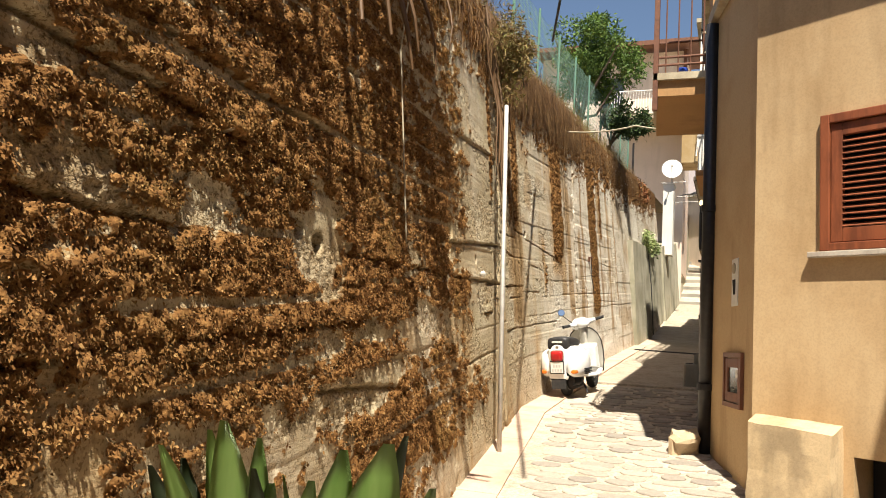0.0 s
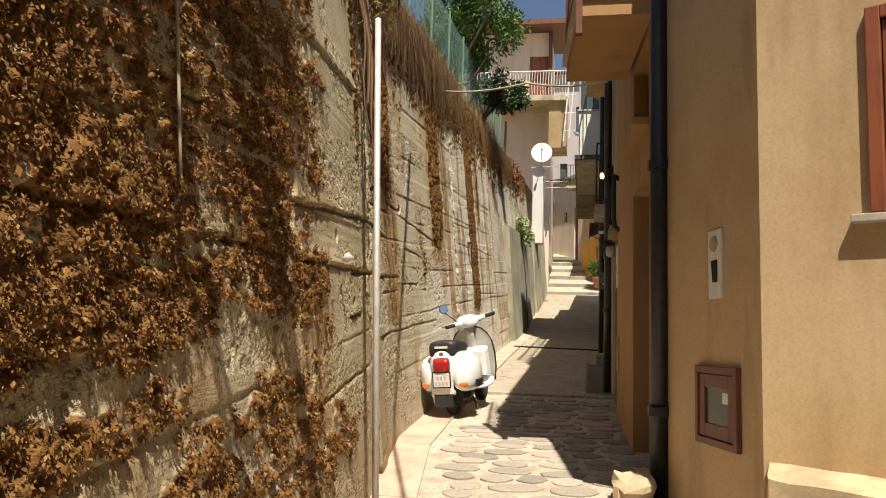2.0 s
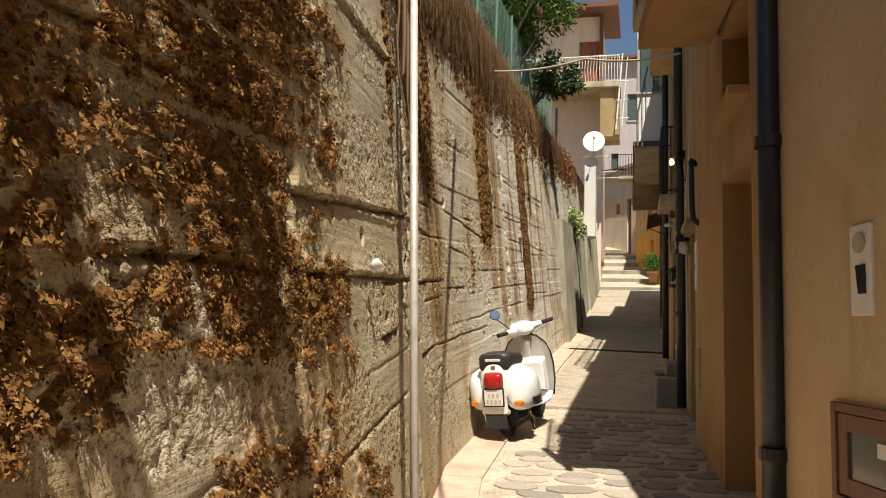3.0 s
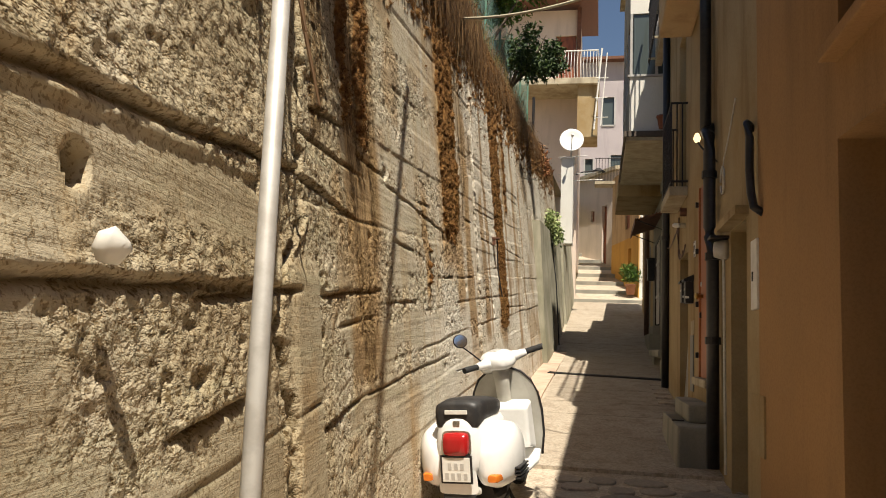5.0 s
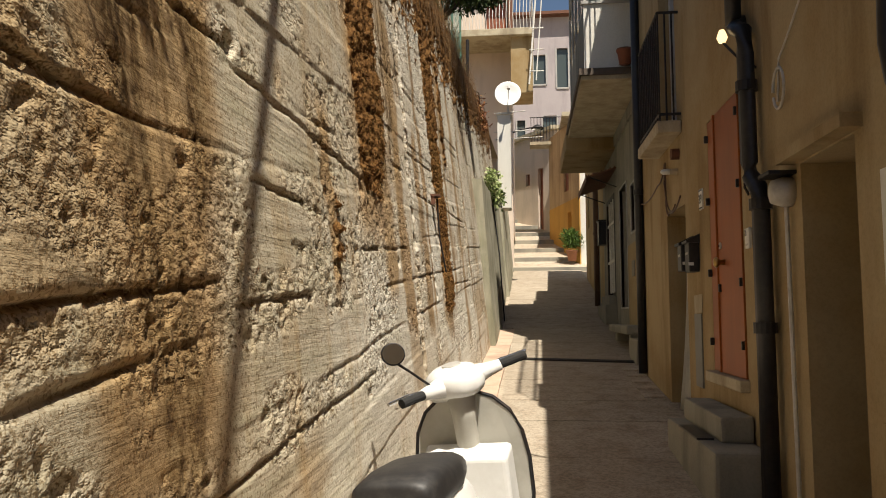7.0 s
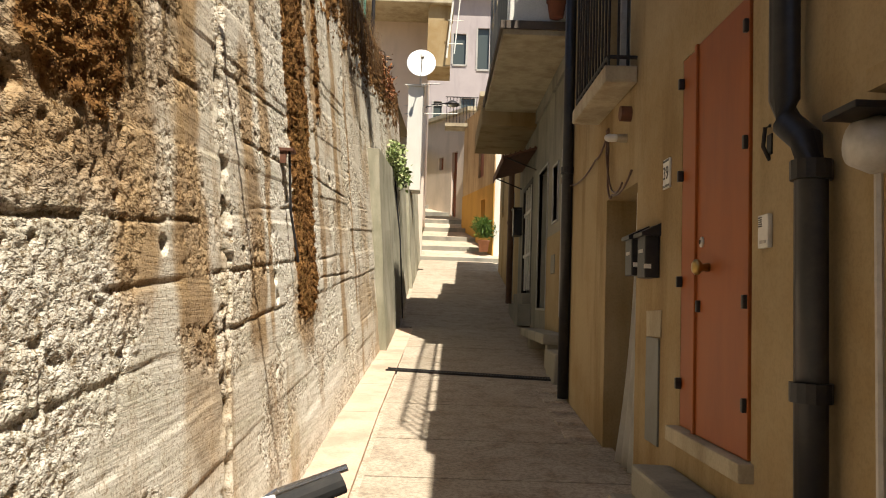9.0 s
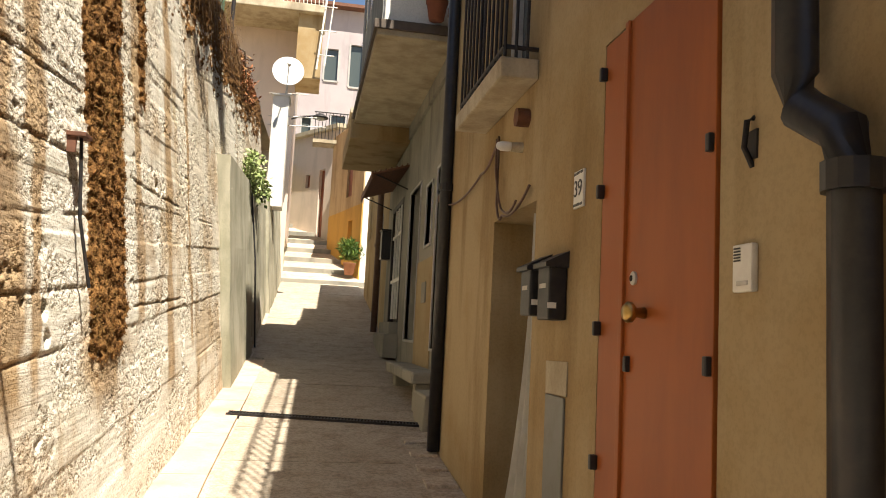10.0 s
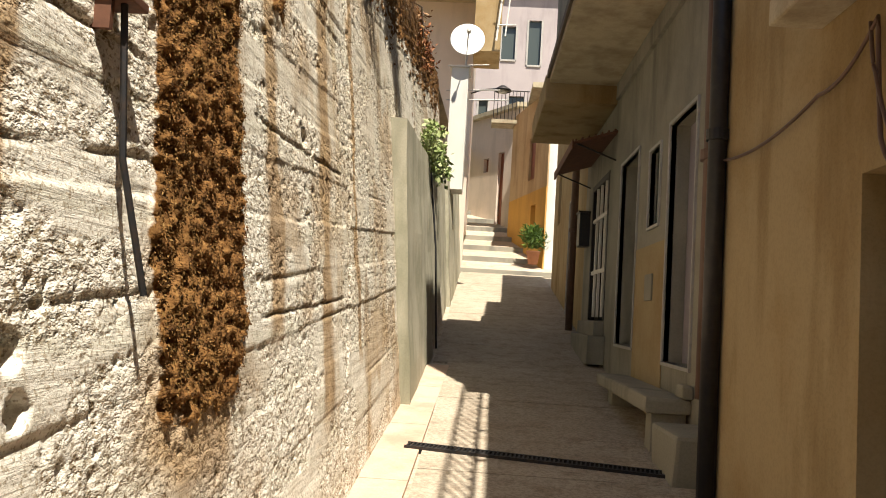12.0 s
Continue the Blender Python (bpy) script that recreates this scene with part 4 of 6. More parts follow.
part("ring", lathe([(0.025, 0), (0.05, 0), (0.05, 0.07), (0.025, 0.07)], 16, pose(XC, 14.72, 3.60, 0, -90)), RUST, sv)
sc = thing("wall_scar", "dark broken plaster scar with cable stub", "scar")
part("scar", jitter(boxes((XC - 0.005, XC + 0.002, 12.545, 12.59, 2.92, 3.0), bevel=0.002), 0.01, 20), IRON, sc)
part("stub", tube([(XC, 12.565, 3.03), (XC - 0.02, 12.565, 3.02), (XC - 0.025, 12.57, 2.95), (XC, 12.57, 2.90)], 0.008, 8), IRON, sc)

balc2 = thing("small_balcony", "small worn cement balcony with dark iron railing", "balcony")
part("slab", jitter(boxes((-0.60, XC, 14.55, 15.75, 3.76, 3.87), bevel=0.012), 0.006, 8), SLAB, balc2)
for k in range(12):
    part("bar", tube([(-0.57, 14.58 + k * 0.104, 3.87), (-0.57, 14.58 + k * 0.104, 4.85)], 0.009, 6), IRON, balc2)
for y in (14.58, 15.72):
    for x in (-0.51, -0.45):
        part("bar", tube([(x, y, 3.87), (x, y, 4.85)], 0.009, 6), IRON, balc2)
for z in (3.93, 4.85):
    part("rail", tube([(XC, 14.58, z), (-0.57, 14.58, z), (-0.57, 15.72, z), (XC, 15.72, z)], 0.013, 8), IRON, balc2)
bd = thing("balcony_door", "dark balcony door with pale frame", "door")
part("pane", boxes((XC + 0.16, XC + 0.18, 14.78, 15.55, 3.9, 5.88)), GLASS, bd)
part("frame", boxes((XC + 0.10, XC + 0.16, 14.76, 14.83, 3.9, 5.9), (XC + 0.10, XC + 0.16, 15.13, 15.19, 3.9, 5.9), (XC + 0.10, XC + 0.16, 15.49, 15.56, 3.9, 5.9), bevel=0.005), GALV, bd)
d40 = thing("dark_doorway", "dark inner door behind a white curtain", "door")
part("leaf", boxes((XC + 0.32, XC + 0.345, 14.52, 15.39, 1.25, 3.1)), GLASS, d40)

# grey house
XD = -0.08
house_d = thing("grey_house", "grey cement house front with framed openings", "house")
part("front_wall", wall_with_holes((XD, 17.0), (XD, 24.95), 1.0, 9.4, 0.4, [(1.65, 2.5, 2.24, 4.30, 0.22), (2.86, 3.3, 3.48, 4.22, 0.10), (3.85, 4.85, 2.3, 4.38, 0.25), (5.75, 7.2, 2.55, 4.5, 0.2)]), GREY, house_d)
part("side_wall", boxes((XD, 0.3, 16.9, 17.0, 1.0, 9.4)), GREY, house_d)
part("roof", boxes((XD - 0.1, 4, 18.7, 24.95, 9.4, 9.52)), SLAB, house_d)
part("lower_wall", boxes((XD - 0.012, XD - 0.002, 19.55, 20.8, 1.6, 3.3)), CREAM, house_d)
LILAC = paint("lilac_grey_paint", (0.30, 0.27, 0.29), (0.22, 0.2, 0.21), 4, 0.6)
TRIM = paint("pale_trim", (0.40, 0.385, 0.36), (0.28, 0.265, 0.24), 10, 0.6)


def framed(name, label, cat, y0, y1, z0, z1, depth, leaf, cuts=1):
    t = thing(name, label, cat)
    w = 0.03
    for b in ((y0 - w, y0, z0, z1 + w), (y1, y1 + w, z0, z1 + w), (y0, y1, z1, z1 + w), (y0 - w, y1 + w, z0 - w, z0)):
        part("frame", boxes((XD - 0.02, XD + 0.05, *b), bevel=0.004), TRIM, t)
    step = (y1 - y0) / cuts
    for k in range(cuts):
        part("leaf", boxes((XD + depth - 0.02, XD + depth, y0 + k * step + 0.004, y0 + (k + 1) * step - 0.004, z0, z1), bevel=0.003), leaf, t)
    return t


framed("lilac_door", "lilac-grey door with a pale painted surround", "door", 18.65, 19.5, 2.24, 4.30, 0.18, LILAC)
framed("small_window", "small dim window with a pale frame", "window", 19.86, 20.3, 3.48, 4.22, 0.08, GLASS)
framed("side_door", "dark grey door with a thin pale frame", "door", 20.85, 21.85, 2.3, 4.38, 0.2, GREY, 2)
gate = thing("barred_door", "dark glazed door with white metal bars", "door")
# black sheet behind the bars for the unlit inside
part("backing", boxes((XD + 0.15, XD + 0.18, 22.76, 24.2, 2.56, 4.5)), DARK, gate)
part("frame", boxes((XD - 0.01, XD + 0.08, 22.75, 22.83, 2.56, 4.5), (XD - 0.01, XD + 0.08, 24.12, 24.2, 2.56, 4.5), (XD - 0.01, XD + 0.08, 22.83, 24.12, 4.42, 4.5), bevel=0.004), IRON, gate)
for y in (23.05, 23.42, 23.78):
    part("bar", boxes((XD + 0.0, XD + 0.03, y, y + 0.06, 2.6, 4.42)), PVC, gate)
for z in (3.2, 3.95):
    part("crossbar", boxes((XD + 0.002, XD + 0.028, 22.83, 24.12, z, z + 0.05)), PVC, gate)
part("doorstep", boxes((-0.30, XD, 22.6, 24.3, 2.0, 2.36), (-0.22, XD, 22.7, 24.25, 2.36, 2.54), bevel=0.01), GREY, gate)
vt = thing("wall_vent", "small square metal vent in the wall", "vent")
part("plate", boxes((XD - 0.03, XD - 0.013, 19.95, 20.25, 2.77, 3.02), bevel=0.004), GREY, vt)
lb = thing("letter_box", "black metal letter box beside the barred door", "letter box")
part("body", boxes((XD - 0.16, XD, 24.4, 24.7, 3.65, 4.15), bevel=0.01), BLACK, lb)
part("lid", boxes((XD - 0.18, XD, 24.38, 24.72, 4.15, 4.18), bevel=0.008), BLACK, lb)

bench = thing("stone_bench", "worn grey stone bench on stone feet", "bench")
part("seat", jitter(boxes((-0.42, XD, 18.55, 20.9, 1.90, 2.02), bevel=0.03), 0.015, 4), GREY, bench)
for y in (18.62, 20.3):
    part("foot", jitter(boxes((-0.36, XD - 0.02, y, y + 0.2, ground_z(y) - 0.05, 1.90), bevel=0.015), 0.012, 5), GREY, bench)
part("wedge", jitter(boxes((-0.16, XD, 18.5, 18.75, 2.02, 2.12), bevel=0.02), 0.015, 9), GREY, bench)
blk = thing("corner_block", "rough cement block at the house corner", "block")
part("block", jitter(boxes((-0.40, XD + 0.05, 17.75, 18.4, ground_z(18) - 0.1, 1.86), bevel=0.03), 0.02, 5), GREY, blk)
kerb = thing("kerb_stone", "cracked pale kerb stones along the house foot", "kerb")
for k in range(5):
    y = 15.6 + 0.42 * k
    part("stone", jitter(boxes((-0.62, XC - 0.01, y, y + 0.40, ground_z(y) - 0.06, ground_z(y) + 0.05), bevel=0.012), 0.012, 6), CEMENT, kerb)

downpipe("pink_pipe", "brown-pink downpipe at the house joint", [(-0.36, 17.20, 2.15), (-0.36, 17.20, 6.8)], 0.075, BROWNPIPE, [(-0.36, 17.20, 3.55), (-0.36, 17.20, 5.2)])
downpipe("black_downpipe", "black downpipe at the house joint", [(-0.44, 16.92, 1.5), (-0.44, 16.92, 6.8)], 0.05, BLACK, [(-0.44, 16.92, 3.6)])
downpipe("thin_pipe", "thin grey conduit beside the downpipes", [(-0.42, 17.05, 2.0), (-0.42, 17.05, 6.8)], 0.014, GALV)

# the overhanging bay
bay = thing("enclosed_bay", "white overhanging bay with dark glazing on a slab", "bay")
part("slab", boxes((-0.95, XD, 18.68, 22.38, 5.5, 5.60), bevel=0.012), SLAB, bay)
part("slab_edge", boxes((-0.985, -0.952, 18.64, 22.38, 5.56, 5.66), (-0.95, XD, 18.64, 18.675, 5.56, 5.66), bevel=0.006), paint("rusty_flashing", (0.10, 0.075, 0.055), (0.05, 0.04, 0.03), 8, 0.7), bay)
part("side_panel", boxes((-0.90, XD, 18.72, 18.77, 5.66, 6.62)), WHITE, bay)
part("side_panel", boxes((-0.90, XD, 18.72, 18.77, 7.75, 9.4)), WHITE, bay)
part("front_panel", boxes((-0.90, -0.85, 18.78, 22.3, 5.66, 6.62)), GREY, bay)
part("front_panel", boxes((-0.90, -0.85, 18.78, 22.3, 7.75, 9.4)), GREY, bay)
part("end_panel", boxes((-0.85, XD, 22.25, 22.3, 5.66, 9.4)), GREY, bay)
part("roof", boxes((-1.0, XD, 18.65, 22.38, 9.4, 9.5)), SLAB, bay)
part("sill", boxes((-0.93, XD, 18.69, 18.78, 6.62, 6.66), bevel=0.005), TRIM, bay)
part("pane", boxes((-0.84, XD, 18.75, 18.765, 6.67, 7.74)), GLASS, bay)
part("pane", boxes((-0.885, -0.87, 18.85, 22.25, 6.63, 7.74)), GLASS, bay)
for x in (-0.90, -0.48, -0.14):
    part("mullion", boxes((x, x + 0.045, 18.72, 18.78, 6.66, 7.75), bevel=0.004), TRIM, bay)
for k in range(5):
    y = 18.8 + k * 0.86
    part("mullion", boxes((-0.905, -0.865, y, y + 0.05, 6.62, 7.75), bevel=0.004), TRIM, bay)
part("brace", boxes((-0.12, XD, 18.7, 22.3, 5.3, 5.5)), GREY, bay)
part("rear_slab", boxes((-1.0, XD, 22.42, 24.9, 5.28, 5.62), bevel=0.02), CREAM, bay)
pot1 = thing("hanging_pot", "terracotta flower pot with a dark plant", "flower pot")
part("pot", lathe([(0, 0), (0.08, 0), (0.11, 0.18), (0.12, 0.18), (0.12, 0.21), (0.09, 0.21), (0, 0.19)], 18, pose(-0.35, 18.55, 5.67)), paint("terracotta", (0.20, 0.07, 0.04), (0.12, 0.045, 0.03), 10, 0.8), pot1, smooth=True)

awn = thing("door_awning", "rusty brown sheet awning over the barred door", "awning")
part("sheet", prism([(-0.62, 22.3), (XD, 22.3), (XD, 24.6), (-0.62, 24.6)], lambda x, y: 4.72 + 0.32 * (x + 0.62), lambda x, y: 4.75 + 0.32 * (x + 0.62)), RUST, awn)
for k in range(7):
    x = -0.6 + 0.08 * k
    part("rib", boxes((x, x + 0.02, 22.3, 24.6, 4.758 + 0.32 * (x + 0.62), 4.778 + 0.32 * (x + 0.62))), RUST, awn)
part("fascia", boxes((-0.64, -0.62, 22.28, 24.62, 4.66, 4.77)), RUST, awn)
for y in (22.35, 24.55):
    part("stay", tube([(-0.58, y, 4.74), (XD, y, 4.55)], 0.012, 6), IRON, awn)

# pale house further on
house_e = thing("pale_house", "pale house front beyond the bay", "house")
part("front_wall", wall_with_holes((XD, 24.95), (0.0, 31.2), 1.5, 8.0, 0.4, [(1.2, 2.2, 2.5, 4.7, 0.25), (4.6, 5.3, 4.6, 5.7, 0.15)]), CREAM, house_e)
part("roof", boxes((XD - 0.1, 4, 24.95, 31.2, 8.0, 8.12)), SLAB, house_e)
framed("grey_door", "grey door in a plain pale doorway", "door", 26.2, 27.15, 2.5, 4.68, 0.2, GREY)
downpipe("black_downpipe", "dark downpipe on the pale house", [(-0.2, 25.5, 2.3), (-0.2, 25.5, 5.3), (-0.14, 25.5, 7.9)], 0.06, BROWNPIPE, [(-0.2, 25.5, 4.0)])


# ---- stairs and the houses above them ----
stairs = thing("stairway", "pale cement stairway of deep sloping steps", "stairs", kind="structure")
for i in range(10):
    y0, z0 = 33.7 + 1.25 * i, 3.61 + 0.42 * i

    def tread(x, y, y0=y0, z0=z0):
        return z0 + 0.13 + (y - y0 - 0.16) / 1.1 * 0.28

    part("step", prism([(-2.6, y0 + 0.16), (3.0, y0 + 0.16), (3.0, y0 + 1.26), (-2.6, y0 + 1.26)], z0 - 1.5, tread), CEMENT, stairs)
    part("step_edge", boxes((-2.6, 3.0, y0, y0 + 0.157, z0 - 1.5, z0 + 0.135), bevel=0.01), GREY, stairs)

ochre = thing("ochre_house", "orange ochre house beside the stairway", "house")
part("lower_wall", wall_with_holes((0.02, 34.35), (-0.88, 38.0), 3.2, 6.2, 0.4, [(0.9, 1.35, 4.9, 5.8, 0.15)]), OCHRE, ochre)
part("upper_wall", wall_with_holes((0.03, 34.35), (-0.87, 38.0), 6.2, 9.0, 0.4, [(1.2, 1.8, 6.6, 7.9, 0.15)]), TAN, ochre)
part("end_wall", boxes((0.03, 2.6, 34.36, 34.7, 3.0, 9.0)), WHITE, ochre)
part("shutter", wall_with_holes((-0.19, 35.55), (-0.33, 36.1), 6.6, 7.9, 0.05, []), SHUTTER, ochre)
part("roof", boxes((-0.5, 4, 34.4, 38, 9.0, 9.15)), SLAB, ochre)
beige = thing("beige_house", "beige house with small dark windows above the stairs", "house")
part("front_wall", wall_with_holes((-0.6, 38.9), (-2.9, 42.3), 4.5, 9.6, 0.4, [(0.85, 1.2, 5.3, 8.2, 0.2), (1.8, 2.1, 7.6, 8.1, 0.2)]), PINK, beige)
part("roof", prism([(-0.75, 38.7), (-3.1, 42.2), (3, 44.2), (3, 38.7)], 9.6, 9.75), SLAB, beige)
for u0, u1, z0, z1 in ((0.86, 1.19, 5.3, 8.19), (1.81, 2.09, 7.61, 8.09)):
    a = Vector((-0.6 - 0.56 * u0 + 0.10, 38.9 + 0.828 * u0 + 0.07))
    b = Vector((-0.6 - 0.56 * u1 + 0.10, 38.9 + 0.828 * u1 + 0.07))
    part("shutter", wall_with_holes(tuple(a), tuple(b), z0, z1, 0.04, []), SHUTTER, beige)
lilac = thing("grey_lilac_house", "tall grey-lilac house closing the view", "house")
part("front_wall", wall_with_holes((3.0, 46.0), (-7.0, 46.0), 6, 17.0, 0.4, [(3.7, 4.35, 13.6, 15.1, 0.2), (2.6, 3.2, 13.4, 15.4, 0.2), (4.75, 5.2, 10.2, 11.8, 0.2), (3.2, 3.9, 10.2, 12.0, 0.2)]), plaster("grey_lilac_render", (0.42, 0.37, 0.37), (0.34, 0.30, 0.30), 0.4), lilac)
part("roof", prism([(3.2, 45.5), (-7.2, 45.5), (-7.2, 50), (3.2, 50)], 17.0, lambda x, y: 17.15 + (y - 45.5) * 0.2), RUST, lilac)
for u, w, z, tall in ((3.7, 0.65, 13.6, 1.5), (2.6, 0.6, 13.4, 2.0), (4.75, 0.45, 10.2, 1.6), (3.2, 0.7, 10.2, 1.8)):
    part("window_pane", boxes((3 - u - w + 0.02, 3 - u - 0.02, 46.14, 46.17, z, z + tall)), GLASS, lilac)
    part("window_frame", boxes((3 - u - w - 0.05, 3 - u - w + 0.03, 45.96, 46.1, z, z + tall), (3 - u - 0.03, 3 - u + 0.05, 45.96, 46.1, z, z + tall), (3 - u - w, 3 - u, 45.95, 46.1, z - 0.08, z)), TRIM, lilac)
bal3 = thing("iron_balcony", "dark iron balcony high over the stairs", "balcony")
part("slab", boxes((-1.6, -0.4, 37.6, 38.4, 8.72, 8.84)), SLAB, bal3)
for k in range(10):
    part("bar", tube([(-1.55 + 0.12 * k, 37.64, 8.84), (-1.55 + 0.12 * k, 37.64, 9.8)], 0.014, 6), IRON, bal3)
part("rail", tube([(-1.6, 37.64, 9.8), (-0.4, 37.64, 9.8)], 0.02, 6), IRON, bal3)

cream_far = thing("balcony_house", "tall cream house with a long white-railed balcony", "house")
part("front_wall", wall_with_holes((-2.2, 33.9), (-8.5, 33.9), 2.5, 14.6, 0.4, [(0.1, 0.9, 11.45, 13.6, 0.2), (2.6, 3.6, 11.45, 13.6, 0.2)]), PINK, cream_far)
part("side_wall", boxes((-2.6, -2.2, 34.3, 37.5, 5.0, 14.6)), PINK, cream_far)
part("roof", prism([(-1.55, 32.9), (-8.8, 32.9), (-8.8, 38), (-1.55, 38)], lambda x, y: 14.6 + (y - 32.9) * 0.12, lambda x, y: 14.8 + (y - 32.9) * 0.12), RUST, cream_far)
part("downpipe", boxes((-2.3, -2.15, 33.7, 33.88, 11.4, 14.6)), RUST, cream_far)
part("shutter", boxes((-3.05, -2.35, 33.98, 34.02, 11.45, 13.6)), SHUTTER, cream_far)
part("pane", boxes((-5.75, -4.85, 34.05, 34.08, 11.45, 13.6)), GLASS, cream_far)
bal4 = part("balcony", boxes((-5.2, -1.45, 32.2, 33.9, 11.15, 11.38), bevel=0.02), SLAB, cream_far)
part("soffit_beam", boxes((-2.2, -1.5, 32.4, 33.88, 9.3, 11.15)), CREAM, cream_far)
for k in range(34):
    x = -5.15 + k * 0.109
    part("bar", tube([(x, 32.25, 11.38), (x - 0.02, 32.2, 11.8), (x, 32.25, 12.35)], 0.012, 5), PVC, bal4)
for k in range(12):
    y = 32.25 + k * 0.14
    part("bar", tube([(-1.5, y, 11.38), (-1.47, y, 11.8), (-1.5, y, 12.35)], 0.012, 5), PVC, bal4)
part("rail", tube([(-5.2, 32.25, 12.36), (-1.5, 32.25, 12.36), (-1.5, 33.88, 12.36)], 0.025, 8), PVC, bal4)
ladder = thing("drying_rack", "white metal pipes bracketed below the balcony", "rack")
part("pipe", tube([(-1.38, 32.18, 12.4), (-1.62, 32.18, 9.5)], 0.03, 6), PVC, ladder)
part("pipe", tube([(-1.20, 32.1, 12.2), (-1.40, 32.1, 9.6)], 0.02, 6), PVC, ladder)
for z in (9.9, 10.6, 11.3):
    part("rung", tube([(-1.6, 32.12, z), (-1.15, 32.1, z)], 0.015, 6), PVC, ladder)

# left side beyond the rough wall
def lining_wall(y0, y1, foot, top, back, seed):
    """A slightly battered, uneven cement face; foot: its x at the paving, top: height over the paving."""
    bm = bmesh.new()
    ny, nz = max(int((y1 - y0) / 0.25), 4), 14
    front = []
    for i in range(ny + 1):
        y = y0 + (y1 - y0) * i / ny
        base = ground_z(min(y, 33.7)) + max(y - 33.7, 0) * 0.33
        col = []
        for j in range(nz + 1):
            h = -0.3 + (top + 0.3) * j / nz
            col.append(bm.verts.new((foot(y) - 0.075 * h + 0.02 * noise.noise((y * 1.3, h * 1.6, seed)), y, base + h)))
        col.append(bm.verts.new((back, y, base + top + 0.02)))
        col.append(bm.verts.new((back, y, base - 0.3)))
        front.append(col)
    for a, b in zip(front, front[1:]):
        for j in range(len(a)):
            k = (j + 1) % len(a)
            bm.faces.new((a[j], b[j], b[k], a[k]))
    bm.faces.new(front[0])
    bm.faces.new(front[-1][::-1])
    bmesh.ops.recalc_face_normals(bm, faces=bm.faces)
    return bm


smooth = thing("smooth_wall", "smooth stained cement lining at the wall foot", "wall", kind="structure")
part("lining", lining_wall(19.7, 23.08, lambda y: -2.245, 2.62, -2.9, 1), SMOOTH, smooth, smooth=False)
part("lining", lining_wall(23.13, 27.3, lambda y: -2.275, 2.62, -2.9, 5), SMOOTH, smooth)
lower = thing("lower_wall", "pale cement garden wall leading to the stairs", "wall", kind="structure")
part("wall", lining_wall(27.32, 46.0, lambda y: lerp(((27.3, -2.215), (30, -2.2), (46, -2.3)), y), 2.55, -3.2, 9), SMOOTH, lower)
# black tube added in the joint to draw the dark crack line
cable("cable", "black tube standing for the dark crack in the cement lining", [(-2.46, 23.105, 4.7), (-2.30, 23.105, 3.4), (-2.21, 23.10, 2.05)], 0.014, BLACK)
pillar = thing("white_pillar", "tall whitewashed wall end under the dish", "pillar", kind="structure")
part("shaft", prism([(-2.50, 28.2), (-2.15, 28.2), (-2.15, 28.9), (-2.50, 28.9)], 5.0, 7.5), WHITE, pillar)
part("cap", boxes((-2.53, -2.12, 28.17, 28.93, 7.5, 7.54), bevel=0.01), WHITE, pillar)

dish = thing("satellite_dish", "white satellite dish on a thin mast", "satellite dish")
dm_ = look((-2.21, 28.05, 8.03), (-2.0, 20.0, 9.5)) @ Matrix.Scale(0.78, 4)
part("reflector", lathe([(0.0, -0.07), (0.15, -0.062), (0.3, -0.035), (0.43, 0.0), (0.45, 0.012), (0.43, 0.016), (0.3, -0.02), (0.15, -0.048), (0, -0.056)], 36, dm_ @ pose(0, 0, 0, 180)), paint("white_enamel", (0.80, 0.79, 0.76), (0.68, 0.66, 0.62), 5, 0.4), dish, smooth=True)
part("mast", tube([(-2.22, 28.25, 7.5), (-2.22, 28.2, 8.05)], 0.025, 8), GALV, dish)
part("feed_arm", tube([(-2.21, 28.03, 7.74), (-2.19, 27.66, 7.95), (-2.18, 27.62, 8.04)], 0.012, 6), GALV, dish)
part("feed_horn", lathe([(0, -0.05), (0.035, -0.05), (0.045, 0.03), (0, 0.05)], 12, pose(-2.18, 27.62, 8.06, 60)), GALV, dish)
aer = thing("aerial", "thin horizontal aerial rods on the pillar", "aerial")
for z, x in ((7.62, -1.75), (6.9, -1.3), (7.1, -1.5)):
    part("rod", tube([(-2.6, 28.5, z), (x, 28.4, z + 0.02)], 0.012, 6), GALV, aer)
sl = thing("street_lamp", "black street lamp on a short curved arm", "street lamp")
part("arm", tube([(-2.1, 29.0, 7.2), (-1.9, 29.0, 7.28), (-1.55, 29.0, 7.33)], 0.02, 8), IRON, sl)
part("hood", lathe([(0.03, 0.12), (0.06, 0.11), (0.18, 0.03), (0.19, 0.0), (0.17, 0.0), (0.05, 0.09), (0, 0.10)], 20, pose(-1.43, 29.0, 7.28)), IRON, sl, smooth=True)
part("lens", lathe([(0, -0.05), (0.08, -0.04), (0.12, 0.01), (0, 0.02)], 18, pose(-1.43, 29.0, 7.28)), PVC, sl, smooth=True)

# pole and cables at the wall
pole = thing("steel_pole", "slim galvanised pole standing against the wall", "pole")
part("shaft", tube([(-1.915, 6.73, ground_z(6.7) - 0.05), (-2.054, 7.02, 2.2), (-2.194, 7.32, 3.9)], 0.021, 14), GALV, pole, smooth=True)
cable("overhead_cable", "pale twisted cable strung from wall to house", [(-2.72, 12.6, 5.12), (-1.5, 12.0, 5.0), (-0.5, 11.3, 4.75)], 0.013, SLAB, 0.05)
cable("cable", "grey cable hanging down the mossy wall", [(-1.80, 4.15, 4.6), (-1.86, 4.0, 3.2), (-1.72, 3.95, 2.05)], 0.0045, SLAB)
br = thing("iron_bracket", "rusty iron bracket with a hanging strap", "bracket")
